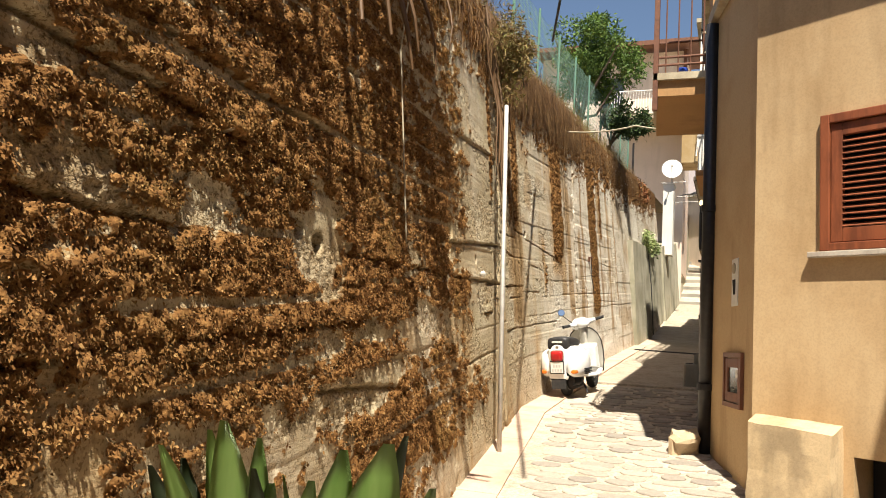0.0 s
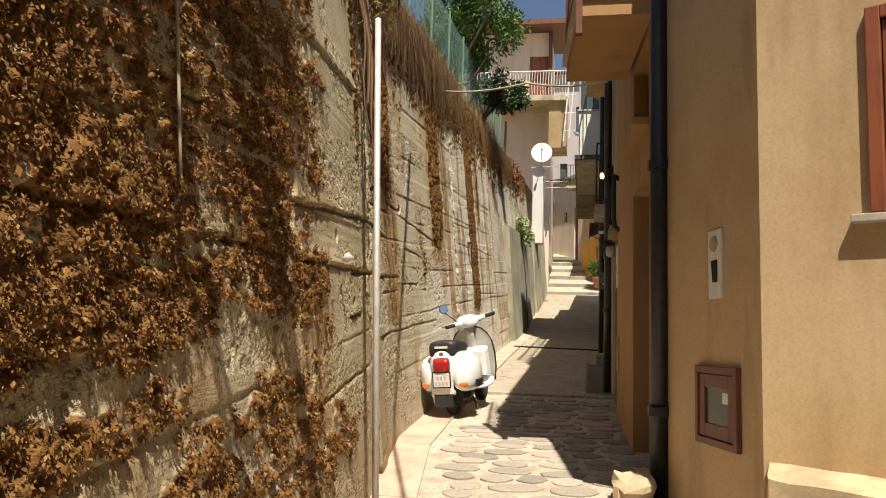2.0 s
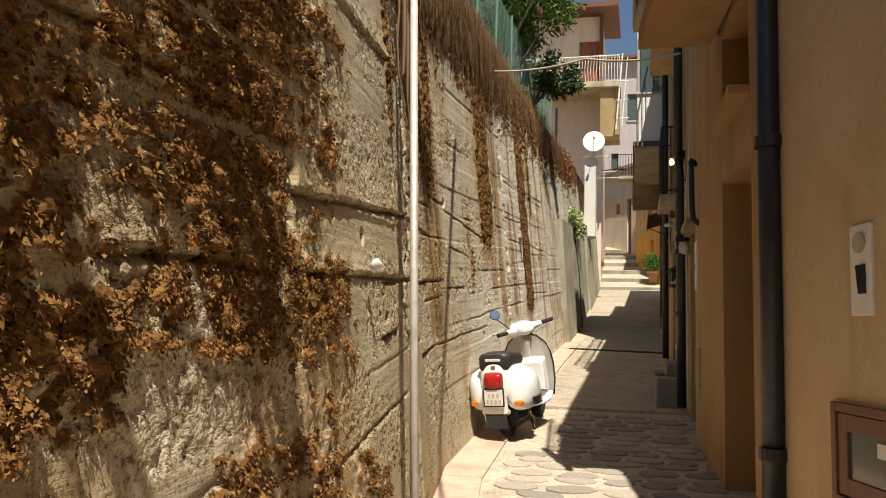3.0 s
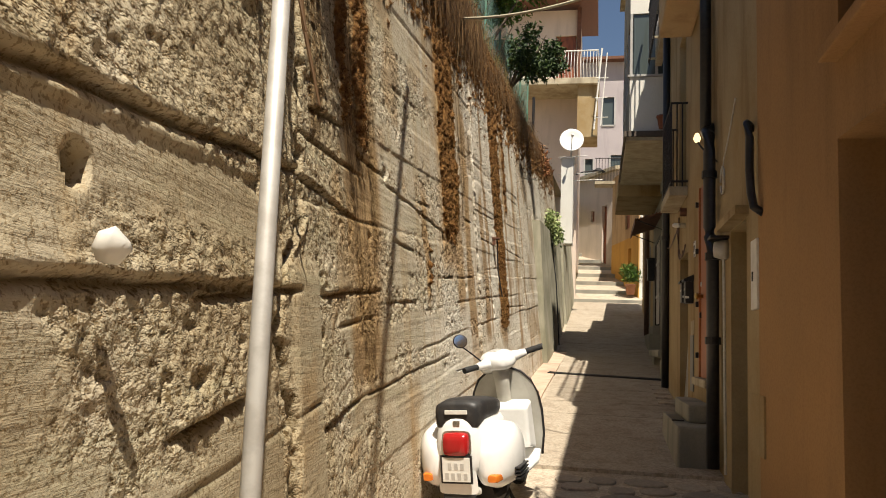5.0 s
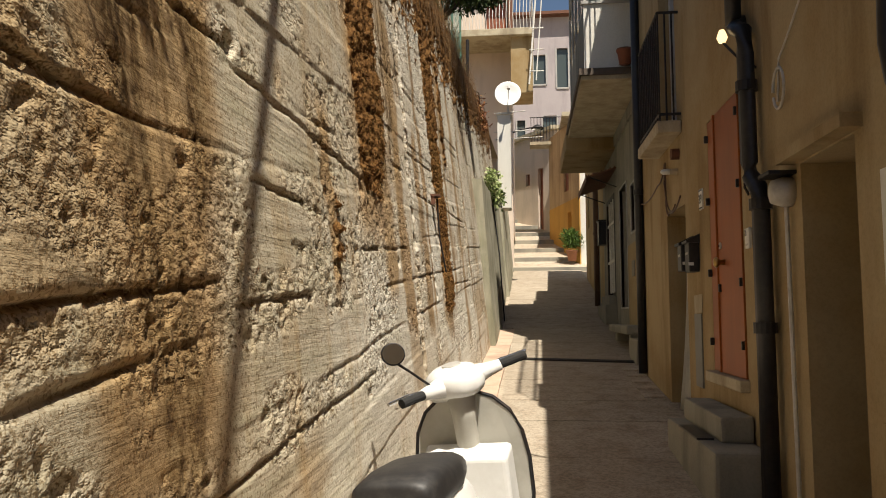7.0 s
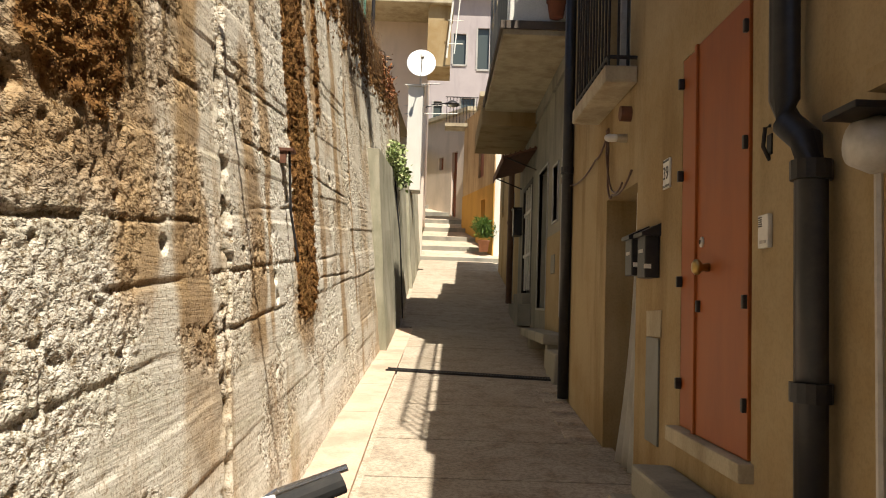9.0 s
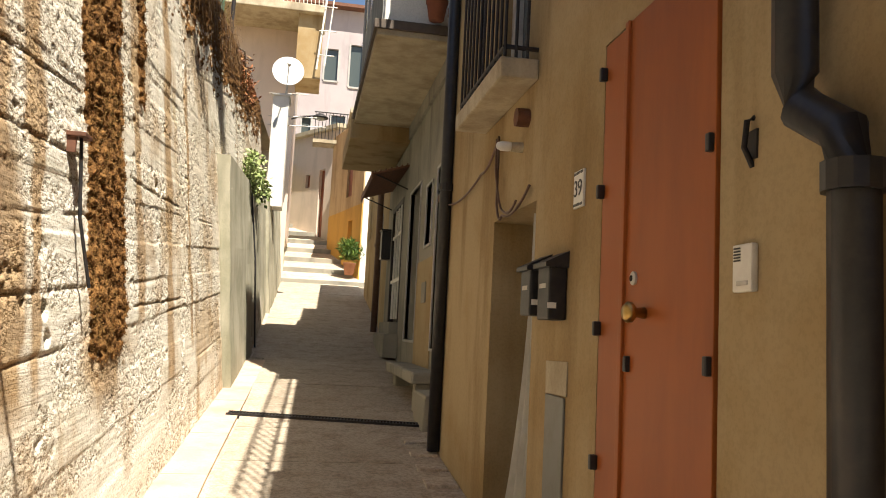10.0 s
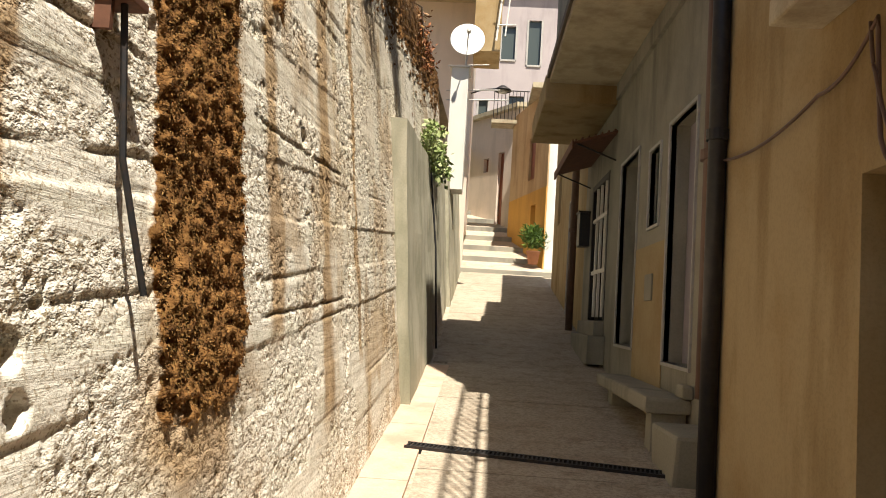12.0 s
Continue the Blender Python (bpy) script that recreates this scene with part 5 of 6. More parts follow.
part("plate", boxes((-2.60, -2.49, 14.29, 14.40, 3.20, 3.22), bevel=0.003), RUST, br)
part("web", prism([(-2.60, 14.30), (-2.53, 14.30), (-2.53, 14.315), (-2.60, 14.315)], 3.13, 3.20), RUST, br)
part("strap", tube([(-2.52, 14.34, 3.2), (-2.50, 14.36, 2.85), (-2.45, 14.42, 2.55)], 0.008, 6), IRON, br)

# drain
drain = thing("trench_drain", "slotted iron trench drain across the alley", "drain")
dr0, dr1 = Vector((-2.14, 18.30, 0)), Vector((-0.26, 17.98, 0))
dd = (dr1 - dr0).normalized()
dn = Vector((-dd.y, dd.x, 0))


def drain_box(a, b, w0, w1, lo, hi):
    bm = bmesh.new()
    pts = [dr0 + dd * a + dn * w0, dr0 + dd * b + dn * w0, dr0 + dd * b + dn * w1, dr0 + dd * a + dn * w1]
    lowv = [bm.verts.new((p.x, p.y, ground_z(p.y) + lo)) for p in pts]
    top = [bm.verts.new((p.x, p.y, ground_z(p.y) + hi)) for p in pts]
    bm.faces.new(lowv[::-1])
    bm.faces.new(top)
    for i in range(4):
        bm.faces.new((lowv[i], lowv[(i + 1) % 4], top[(i + 1) % 4], top[i]))
    return bm


total = (dr1 - dr0).length
# solid black strip painted as the shaded depth under the slats
part("channel", drain_box(0, total, -0.05, 0.05, -0.02, 0.036), DARK, drain)
for w0, w1 in ((-0.06, -0.045), (0.045, 0.06)):
    part("edge", drain_box(0, total, w0, w1, -0.02, 0.05), IRON, drain)
for k in range(62):
    a = 0.01 + k * (total - 0.03) / 62
    part("slat", drain_box(a, a + 0.011, -0.045, 0.045, 0.036, 0.048), IRON, drain)


# ---- the scooter ----
ENAMEL, et, eb = shader("white_scooter_enamel", 0.25, spec=0.5)
nt = et
nt.links.new(blend(nt, (0.80, 0.79, 0.76), (0.62, 0.60, 0.55), ramp(nt, noise_node(nt, 6, 5, 0.7), [(0.5, (0, 0, 0)), (0.8, (0.5, 0.5, 0.5))])), eb.inputs["Base Color"])
SEAT = paint("black_vinyl", (0.022, 0.021, 0.021), (0.05, 0.046, 0.042), 18, 0.5, amount=0.7)
RUBBER = paint("tyre_rubber", (0.02, 0.02, 0.02), (0.05, 0.045, 0.04), 14, 0.85)
CHROME = paint("dull_chrome", (0.55, 0.54, 0.52), (0.3, 0.28, 0.25), 12, 0.25, 0.95)
RED, rt, rb = shader("red_lens", 0.2, spec=0.6)
rb.inputs["Base Color"].default_value = (0.35, 0.012, 0.012, 1)
AMBER, at_, ab = shader("amber_lens", 0.2, spec=0.6)
ab.inputs["Base Color"].default_value = (0.62, 0.17, 0.02, 1)
MIRROR, mt_, mb_ = shader("mirror_glass", 0.05, 1.0)
mb_.inputs["Base Color"].default_value = (0.7, 0.72, 0.72, 1)
SHIELD_IN = paint("dull_cream_enamel", (0.52, 0.50, 0.44), (0.40, 0.38, 0.32), 8, 0.4)


def loft(sections):
    """Skin closed rings of equal length, with capped ends."""
    bm = bmesh.new()
    rings = [[bm.verts.new(p) for p in s] for s in sections]
    n = len(rings[0])
    for a, b in zip(rings, rings[1:]):
        for k in range(n):
            bm.faces.new((a[k], a[(k + 1) % n], b[(k + 1) % n], b[k]))
    bm.faces.new(rings[0][::-1])
    bm.faces.new(rings[-1])
    bmesh.ops.recalc_face_normals(bm, faces=bm.faces)
    return bm


def oval(cx, cy, cz, ry, rz, n=24, power=2.4, axis="x", skew=0.0):
    """A superellipse ring in the plane across the scooter (axis x is forward)."""
    out = []
    for k in range(n):
        a = 2 * math.pi * k / n
        c, s = math.cos(a), math.sin(a)
        y = ry * math.copysign(abs(c) ** (2 / power), c)
        z = rz * math.copysign(abs(s) ** (2 / power), s)
        out.append((cx + skew * z, cy + y, cz + z))
    return out


def wheel(parent, x, steer=None):
    prof = [(0.13, -0.035), (0.165, -0.047), (0.20, -0.042), (0.215, -0.02), (0.218, 0.0), (0.215, 0.02), (0.20, 0.042), (0.165, 0.047), (0.13, 0.035)]
    w = part("wheel", lathe([(0.03, -0.045), (0.06, -0.04), (0.10, -0.02), (0.13, -0.036), (0.13, 0.036), (0.10, 0.02), (0.06, 0.04), (0.03, 0.045)], 28, pose(x, 0, 0.218, 90)), GALV, parent, smooth=True)
    t = part("tyre", lathe(prof, 32, pose(x, 0, 0.218, 90)), RUBBER, w, smooth=True)
    return w


# local axes: x forward, y to the rider's left, z up; origin under the rear wheel
sc_yaw = 90 - 9
scooter = thing("scooter", "white vintage motor scooter parked beside the wall", "scooter")
wheel(scooter, 0.0)
fw = wheel(scooter, 1.22)
body = part("body", loft([oval(-0.36, 0, 0.53, 0.10, 0.17), oval(-0.33, 0, 0.56, 0.135, 0.22), oval(-0.2, 0, 0.58, 0.155, 0.24), oval(0.05, 0, 0.58, 0.16, 0.21), oval(0.3, 0, 0.56, 0.15, 0.17), oval(0.42, 0, 0.50, 0.12, 0.18), oval(0.47, 0, 0.44, 0.09, 0.16)]), ENAMEL, scooter, smooth=True)
for side in (1, -1):
    cowl = part("side_cowl", loft([oval(-0.34, side * 0.15, 0.44, 0.02, 0.06), oval(-0.31, side * 0.165, 0.455, 0.07, 0.14), oval(-0.2, side * 0.185, 0.47, 0.105, 0.19), oval(0.0, side * 0.195, 0.475, 0.115, 0.205), oval(0.2, side * 0.185, 0.45, 0.10, 0.19), oval(0.34, side * 0.165, 0.42, 0.06, 0.14), oval(0.40, side * 0.15, 0.41, 0.015, 0.05)]), ENAMEL, scooter, smooth=True)
    part("indicator", loft([oval(-0.355, side * 0.20, 0.365, 0.026, 0.02, 16, 4), oval(-0.33, side * 0.205, 0.365, 0.032, 0.026, 16, 4), oval(-0.25, side * 0.21, 0.365, 0.036, 0.026, 16, 4)]), AMBER, cowl, "amber indicator lens")
    part("trim_strip", tube([(-0.30, side * 0.12, 0.66), (-0.1, side * 0.125, 0.70), (0.15, side * 0.13, 0.68), (0.3, side * 0.12, 0.62)], 0.008, 6), CHROME, cowl)
    if side == -1:
        for k in range(4):
            part("vent_slot", boxes((-0.14 + 0.0 * k, 0.10, -0.325, -0.29, 0.325 + 0.022 * k, 0.335 + 0.022 * k)), BLACK, cowl)
part("tail_fairing", loft([oval(-0.375, 0, 0.40, 0.115, 0.03, 20, 4), oval(-0.37, 0, 0.30, 0.12, 0.03, 20, 4), oval(-0.30, 0, 0.28, 0.12, 0.03, 20, 4)]), ENAMEL, scooter)
tl = part("tail_lamp", loft([oval(-0.345, 0, 0.585, 0.078, 0.07, 20, 5), oval(-0.395, 0, 0.585, 0.08, 0.072, 20, 5), oval(-0.425, 0, 0.58, 0.07, 0.062, 20, 4), oval(-0.432, 0, 0.58, 0.03, 0.03, 20, 3)]), RED, scooter, "red tail lamp lens", smooth=True)
part("lens_rim", loft([oval(-0.34, 0, 0.585, 0.088, 0.08, 20, 5), oval(-0.375, 0, 0.585, 0.09, 0.082, 20, 5)]), CHROME, tl)
pl = part("number_plate", boxes((-0.412, -0.402, -0.085, 0.085, 0.355, 0.505), bevel=0.003), PVC, scooter)
part("plate_frame", boxes((-0.405, -0.395, -0.098, 0.098, 0.342, 0.518), bevel=0.004), IRON, pl)
for z, n in ((0.45, 3), (0.39, 4)):
    for k in range(n):
        y = (k - (n - 1) / 2) * 0.038
        part("plate_mark", boxes((-0.4145, -0.4122, y - 0.011, y + 0.011, z - 0.02, z + 0.02)), GALV, pl)
part("mud_flap", boxes((-0.37, -0.355, -0.10, 0.10, 0.13, 0.28), bevel=0.006), RUBBER, scooter)
seat = part("seat", loft([oval(-0.345, 0, 0.745, 0.11, 0.075, 24, 4), oval(-0.33, 0, 0.75, 0.135, 0.095, 24, 4), oval(-0.15, 0, 0.765, 0.145, 0.085, 24, 3.5), oval(0.1, 0, 0.755, 0.145, 0.075, 24, 3.2), oval(0.3, 0, 0.74, 0.115, 0.06, 24, 3), oval(0.40, 0, 0.735, 0.07, 0.045, 24, 3), oval(0.42, 0, 0.735, 0.03, 0.025, 24, 2.5)]), SEAT, scooter, "black vinyl dual seat", smooth=True)
part("seat_badge", boxes((-0.358, -0.345, -0.07, 0.07, 0.765, 0.79), bevel=0.003), PVC, seat)
part("seat_lock", boxes((-0.362, -0.34, -0.022, 0.022, 0.685, 0.725), bevel=0.006), CHROME, seat)
floor_ = part("footboard", loft([oval(0.40, 0, 0.26, 0.20, 0.02, 24, 6), oval(0.6, 0, 0.245, 0.225, 0.018, 24, 6), oval(0.88, 0, 0.25, 0.23, 0.02, 24, 6), oval(0.97, 0, 0.30, 0.23, 0.03, 24, 6)]), ENAMEL, scooter)
part("tunnel", loft([oval(0.42, 0, 0.28, 0.07, 0.05, 20, 3), oval(0.95, 0, 0.29, 0.06, 0.05, 20, 3)]), GALV, scooter)


def shield_ring(x, inset, thick, lean=0.13):
    """Outline of the leg shield seen from behind."""
    pts = []
    for y, z in ((0.23, 0.28), (0.255, 0.45), (0.255, 0.62), (0.235, 0.75), (0.19, 0.85), (0.12, 0.915), (0.05, 0.94), (0, 0.945), (-0.05, 0.94), (-0.12, 0.915), (-0.19, 0.85), (-0.235, 0.75), (-0.255, 0.62), (-0.255, 0.45), (-0.23, 0.28)):
        s = 1 - inset / 0.3
        pts.append((x - lean * (z - 0.3) + 0.25 * y * y * -1.0 + thick, y * s, 0.3 + (z - 0.3) * (1 - inset / 0.65)))
    return pts


shield = part("leg_shield", loft([shield_ring(1.01, 0.0, 0.0), shield_ring(1.01, 0.0, 0.018)]), SHIELD_IN, scooter)
part("shield_front", loft([shield_ring(1.01, 0.004, 0.019), shield_ring(1.01, 0.02, 0.026)]), ENAMEL, shield)
part("shield_beading", tube(shield_ring(1.005, -0.003, 0.008), 0.009, 6), IRON, shield)
glove = part("glove_box", loft([[(x + 0.0, y, z) for x, y, z in ((0.99, 0.20, 0.33), (0.80, 0.19, 0.36), (0.78, 0.185, 0.66), (0.91, 0.195, 0.71))],
                                [(x, y, z) for x, y, z in ((0.99, -0.20, 0.33), (0.80, -0.19, 0.36), (0.78, -0.185, 0.66), (0.91, -0.195, 0.71))]]), ENAMEL, scooter)
bmg = bmesh.new()
bmg.from_mesh(glove.data)
bmesh.ops.bevel(bmg, geom=list(bmg.edges), offset=0.022, segments=3, affect="EDGES", profile=0.5)
bmg.to_mesh(glove.data)
bmg.free()
part("latch", boxes((0.768, 0.782, 0.13, 0.145, 0.54, 0.57), bevel=0.003), BLACK, glove)
column = part("steering_column", tube([(1.04, 0, 0.30), (0.93, 0, 0.62), (0.862, 0, 0.84), (0.84, 0, 0.95)], [0.05, 0.05, 0.052, 0.065], 16), SHIELD_IN, scooter, smooth=True)
part("front_mudguard", loft([oval(1.02, 0, 0.35, 0.02, 0.03, 20), oval(1.07, 0, 0.40, 0.08, 0.09, 20), oval(1.2, 0, 0.41, 0.095, 0.11, 20), oval(1.35, 0, 0.38, 0.085, 0.10, 20), oval(1.46, 0, 0.30, 0.05, 0.07, 20), oval(1.49, 0, 0.26, 0.01, 0.02, 20)]), ENAMEL, scooter, smooth=True)
STEER = Matrix.Translation((0.86, 0, 0.95)) @ pose(0, 0, 0, 0, -17, 0) @ pose(0, 0, 0, 0, 0, 45) @ pose(0, 0, 0, 0, 17, 0) @ Matrix.Translation((0, 0, -0.95))
hs = loft([oval(-0.115, 0, 0.995, 0.03, 0.03, 24), oval(-0.09, 0, 1.0, 0.085, 0.06, 24), oval(-0.01, 0, 1.01, 0.12, 0.078, 24), oval(0.08, 0, 1.005, 0.115, 0.085, 24), oval(0.15, 0, 0.985, 0.095, 0.08, 24), oval(0.18, 0, 0.98, 0.06, 0.055, 24)])
bmesh.ops.transform(hs, matrix=STEER, verts=hs.verts)
head = part("headset", hs, ENAMEL, scooter, smooth=True)
for side in (1, -1):
    def tp(*p):
        return tuple(STEER @ Vector(p))
    part("handlebar", tube([tp(0, side * 0.05, 1.005), tp(-0.02, side * 0.15, 1.01), tp(-0.045, side * 0.21, 1.015)], [0.062, 0.036, 0.026], 14), ENAMEL, head, smooth=True)
    part("grip", tube([tp(-0.045, side * 0.21, 1.015), tp(-0.075, side * 0.33, 1.02)], [0.022, 0.022], 12), RUBBER, head, "black rubber grip")
    part("lever", tube([tp(0.0, side * 0.17, 1.02), tp(0.02, side * 0.24, 1.025), tp(-0.03, side * 0.37, 1.03)], 0.008, 8), CHROME, head)
gauge = part("speedometer", lathe([(0, 0), (0.045, 0), (0.042, 0.006), (0, 0.008)], 20, STEER @ pose(0.01, 0, 1.085, 0, -6)), GALV, head)
mirror = part("mirror", tube([tuple(STEER @ Vector(p)) for p in ((-0.02, 0.14, 1.03), (-0.03, 0.22, 1.13), (-0.03, 0.27, 1.19))], 0.006, 8), IRON, scooter)
part("mirror_shell", lathe([(0, 0.03), (0.03, 0.024), (0.05, 0.008), (0.053, 0), (0.05, -0.004), (0, -0.004)], 24, STEER @ Matrix.Translation((-0.035, 0.275, 1.235)) @ pose(0, 0, 0, 0, 101, -12)), IRON, mirror, smooth=True)
part("mirror_glass", lathe([(0, -0.0045), (0.047, -0.0045), (0.047, -0.006), (0, -0.006)], 24, STEER @ Matrix.Translation((-0.035, 0.275, 1.235)) @ pose(0, 0, 0, 0, 101, -12)), MIRROR, mirror)
stand = part("centre_stand", tube([(0.45, 0.05, 0.24), (0.42, 0.14, 0.06), (0.38, 0.16, 0.005)], 0.013, 8), IRON, scooter)
part("stand_leg", tube([(0.45, -0.05, 0.24), (0.42, -0.14, 0.06), (0.38, -0.16, 0.005)], 0.013, 8), IRON, stand)
part("engine", loft([oval(-0.14, -0.10, 0.22, 0.05, 0.07, 16), oval(0.05, -0.11, 0.24, 0.08, 0.10, 16), oval(0.25, -0.10, 0.25, 0.07, 0.09, 16)]), IRON, scooter)
part("exhaust", loft([oval(-0.05, -0.09, 0.14, 0.06, 0.04, 16), oval(0.25, -0.09, 0.15, 0.07, 0.045, 16), oval(0.33, -0.05, 0.16, 0.02, 0.02, 16)]), IRON, scooter)
scooter.matrix_world = Matrix.Translation((-2.075, 10.45, ground_z(10.45) + 0.012)) @ pose(0, 0, 0, 0, 0, sc_yaw) @ pose(0, 0, 0, -4, -4.9, 0) @ Matrix.Diagonal((0.83, 1, 0.93, 1))


# ---- plants and the fence on the terrace ----
def leaf_material(name, low, mid, high):
    m, nt, b = shader(name, 0.6, spec=0.3)
    g = nt.nodes.new("ShaderNodeNewGeometry")
    c = ramp(nt, g.outputs["Random Per Island"], [(0.0, low), (0.5, mid), (1.0, high)])
    nt.links.new(c, b.inputs["Base Color"])
    return m


LEAF = leaf_material("green_leaves", (0.035, 0.075, 0.012), (0.075, 0.14, 0.022), (0.14, 0.21, 0.035))
LEAF_DARK = leaf_material("dark_leaves", (0.018, 0.035, 0.012), (0.035, 0.065, 0.02), (0.08, 0.12, 0.03))
DRYLEAF = leaf_material("dry_grass", (0.16, 0.09, 0.03), (0.24, 0.16, 0.05), (0.22, 0.22, 0.06))
BROWNROOT = leaf_material("dry_roots", (0.06, 0.03, 0.012), (0.14, 0.075, 0.03), (0.26, 0.16, 0.07))
PALELEAF = leaf_material("pale_leaves", (0.12, 0.17, 0.05), (0.24, 0.30, 0.10), (0.42, 0.45, 0.24))
BARK = paint("bark", (0.12, 0.09, 0.06), (0.06, 0.045, 0.03), 12, 0.9)


def leaf_cloud(name, centres, count, size, spread, seed, droop=0.2, slim=0.42):
    """Kite-shaped leaves scattered in clumps round the centres: (x, y, z, rx, ry, rz)."""
    rng = np.random.RandomState(seed)
    c = np.array(centres)
    k = rng.randint(0, len(c), count)
    v = rng.normal(size=(count, 3))
    v /= np.linalg.norm(v, axis=1)[:, None]
    r = rng.uniform(0.35, 1.0, count)[:, None] ** 0.6
    p = c[k, :3] + v * r * c[k, 3:] + rng.normal(size=(count, 3)) * spread
    d = rng.normal(size=(count, 3)) + v * 0.6
    d[:, 2] -= droop
    d /= np.linalg.norm(d, axis=1)[:, None]
    s = np.cross(d, rng.normal(size=(count, 3)))
    s /= np.linalg.norm(s, axis=1)[:, None]
    n = np.cross(d, s)
    L = (size * rng.uniform(0.6, 1.3, count))[:, None]
    co = np.stack([p, p + d * L * 0.5 + s * L * slim * 0.5 + n * L * 0.06, p + d * L - n * L * 0.08, p + d * L * 0.5 - s * L * slim * 0.5 + n * L * 0.06], 1).reshape(-1, 3)
    me = bpy.data.meshes.new(name)
    me.from_pydata(co.tolist(), [], np.arange(4 * count).reshape(count, 4).tolist())
    return me


def add_mesh(name, me, material, parent=None):
    me.materials.append(material)
    ob = new(name, me)
    if parent:
        ob.parent = parent
    return ob


def clumps(cx, cy, cz, rx, ry, rz, n, r, seed):
    rng = random.Random(seed)
    out = []
    for _ in range(n):
        v = Vector((rng.gauss(0, 1), rng.gauss(0, 1), rng.gauss(0, 1))).normalized() * rng.uniform(0.35, 1.0)
        q = r * rng.uniform(0.6, 1.3)
        out.append((cx + v.x * rx, cy + v.y * ry, cz + v.z * rz, q, q, q * 0.8))
    return out


tree = thing("citrus_tree", "leafy green fruit tree behind the fence", "tree")
part("trunk", tube([(-3.5, 17.0, 5.6), (-3.45, 17.05, 6.4), (-3.3, 17.1, 7.0), (-3.2, 17.1, 7.6)], [0.09, 0.075, 0.065, 0.05], 10), BARK, tree, smooth=True)
for ex, ey, ez in ((-2.5, 16.6, 8.2), (-3.9, 16.4, 8.4), (-3.0, 18.0, 8.5), (-2.7, 17.4, 7.5), (-3.6, 17.8, 7.9)):
    part("limb", tube([(-3.4, 17.08, 6.7), ((ex - 3.4) / 2, (ey + 17.08) / 2, ez - 0.7), (ex, ey, ez)], [0.045, 0.03, 0.012], 7), BARK, tree)
add_mesh("crown", leaf_cloud("crown", clumps(-3.15, 17.1, 8.15, 0.95, 1.2, 1.0, 34, 0.36, 4), 11000, 0.10, 0.05, 21), LEAF, tree)
tree2 = thing("dark_shrub", "small dark-leaved shrub overhanging the wall top", "shrub")
part("trunk", tube([(-3.2, 19.2, 5.9), (-3.0, 19.1, 6.6), (-2.75, 19.0, 7.2)], [0.05, 0.04, 0.02], 8), BARK, tree2, smooth=True)
for ex, ey, ez in ((-2.35, 18.9, 7.5), (-2.6, 19.5, 7.4), (-2.9, 18.6, 7.6)):
    part("limb", tube([(-3.0, 19.1, 6.6), (ex - 0.2, ey, ez - 0.4), (ex, ey, ez)], [0.03, 0.02, 0.008], 6), BARK, tree2)
add_mesh("crown", leaf_cloud("crown", clumps(-2.62, 19.0, 7.15, 0.55, 0.8, 0.6, 16, 0.22, 9), 3200, 0.10, 0.04, 22), LEAF_DARK, tree2)

shrub = thing("wall_shrub", "yellow-green dry shrub tumbling over the wall top", "shrub")
part("stem", tube([(-2.75, 8.1, 4.9), (-2.5, 8.15, 5.1), (-2.32, 8.2, 4.8), (-2.28, 8.25, 4.4)], [0.03, 0.025, 0.018, 0.008], 7), BARK, shrub)
add_mesh("foliage", leaf_cloud("foliage", clumps(-2.42, 8.1, 4.75, 0.16, 0.55, 0.5, 16, 0.17, 12), 5200, 0.07, 0.05, 23, 0.5, 0.2), DRYLEAF, shrub)
shrub2 = thing("wall_shrub", "dark shrub at the wall top above the moss", "shrub")
part("stem", tube([(-2.0, 4.0, 4.6), (-1.85, 4.1, 4.85), (-1.75, 4.2, 4.6)], [0.025, 0.02, 0.008], 7), BARK, shrub2)
add_mesh("foliage", leaf_cloud("foliage", clumps(-1.80, 4.0, 4.55, 0.12, 1.1, 0.25, 16, 0.16, 15), 3500, 0.07, 0.05, 29, 0.6, 0.2), BROWNROOT, shrub2)
ledge = thing("ledge_plant", "pale green leafy plant on the cement ledge", "plant")
part("stem", tube([(-2.55, 23.3, 4.55), (-2.47, 23.4, 4.75), (-2.42, 23.6, 4.9)], 0.012, 6), BARK, ledge)
add_mesh("foliage", leaf_cloud("foliage", clumps(-2.42, 24.0, 4.75, 0.10, 1.9, 0.36, 24, 0.14, 17), 1300, 0.08, 0.04, 24, 0.3, 0.7), PALELEAF, ledge)
creeper = thing("red_creeper", "dry reddish creeper hanging over the wall end", "creeper")
part("stem", tube([(-2.9, 22.5, 6.6), (-2.65, 22.6, 6.5), (-2.6, 22.8, 6.0)], 0.012, 6), BARK, creeper)
add_mesh("foliage", leaf_cloud("foliage", clumps(-2.70, 23.5, 6.3, 0.06, 1.3, 0.40, 14, 0.09, 18), 800, 0.08, 0.04, 25, 0.4, 0.4), leaf_material("red_dry_leaves", (0.12, 0.04, 0.015), (0.25, 0.09, 0.03), (0.3, 0.17, 0.06)), creeper)


def ribbons(name, rows, width):
    """Thin hanging strands, each a polyline, as one mesh of narrow crossed ribbons."""
    co, faces = [], []
    for pts in rows:
        base = len(co)
        for i, p in enumerate(pts):
            w = width * (1 - 0.7 * i / len(pts))
            co += [(p[0] - w * 0.3, p[1] - w, p[2]), (p[0] + w * 0.3, p[1] + w, p[2])]
        for i in range(len(pts) - 1):
            a = base + 2 * i
            faces.append((a, a + 1, a + 3, a + 2))
    me = bpy.data.meshes.new(name)
    me.from_pydata(co, [], faces)
    return me


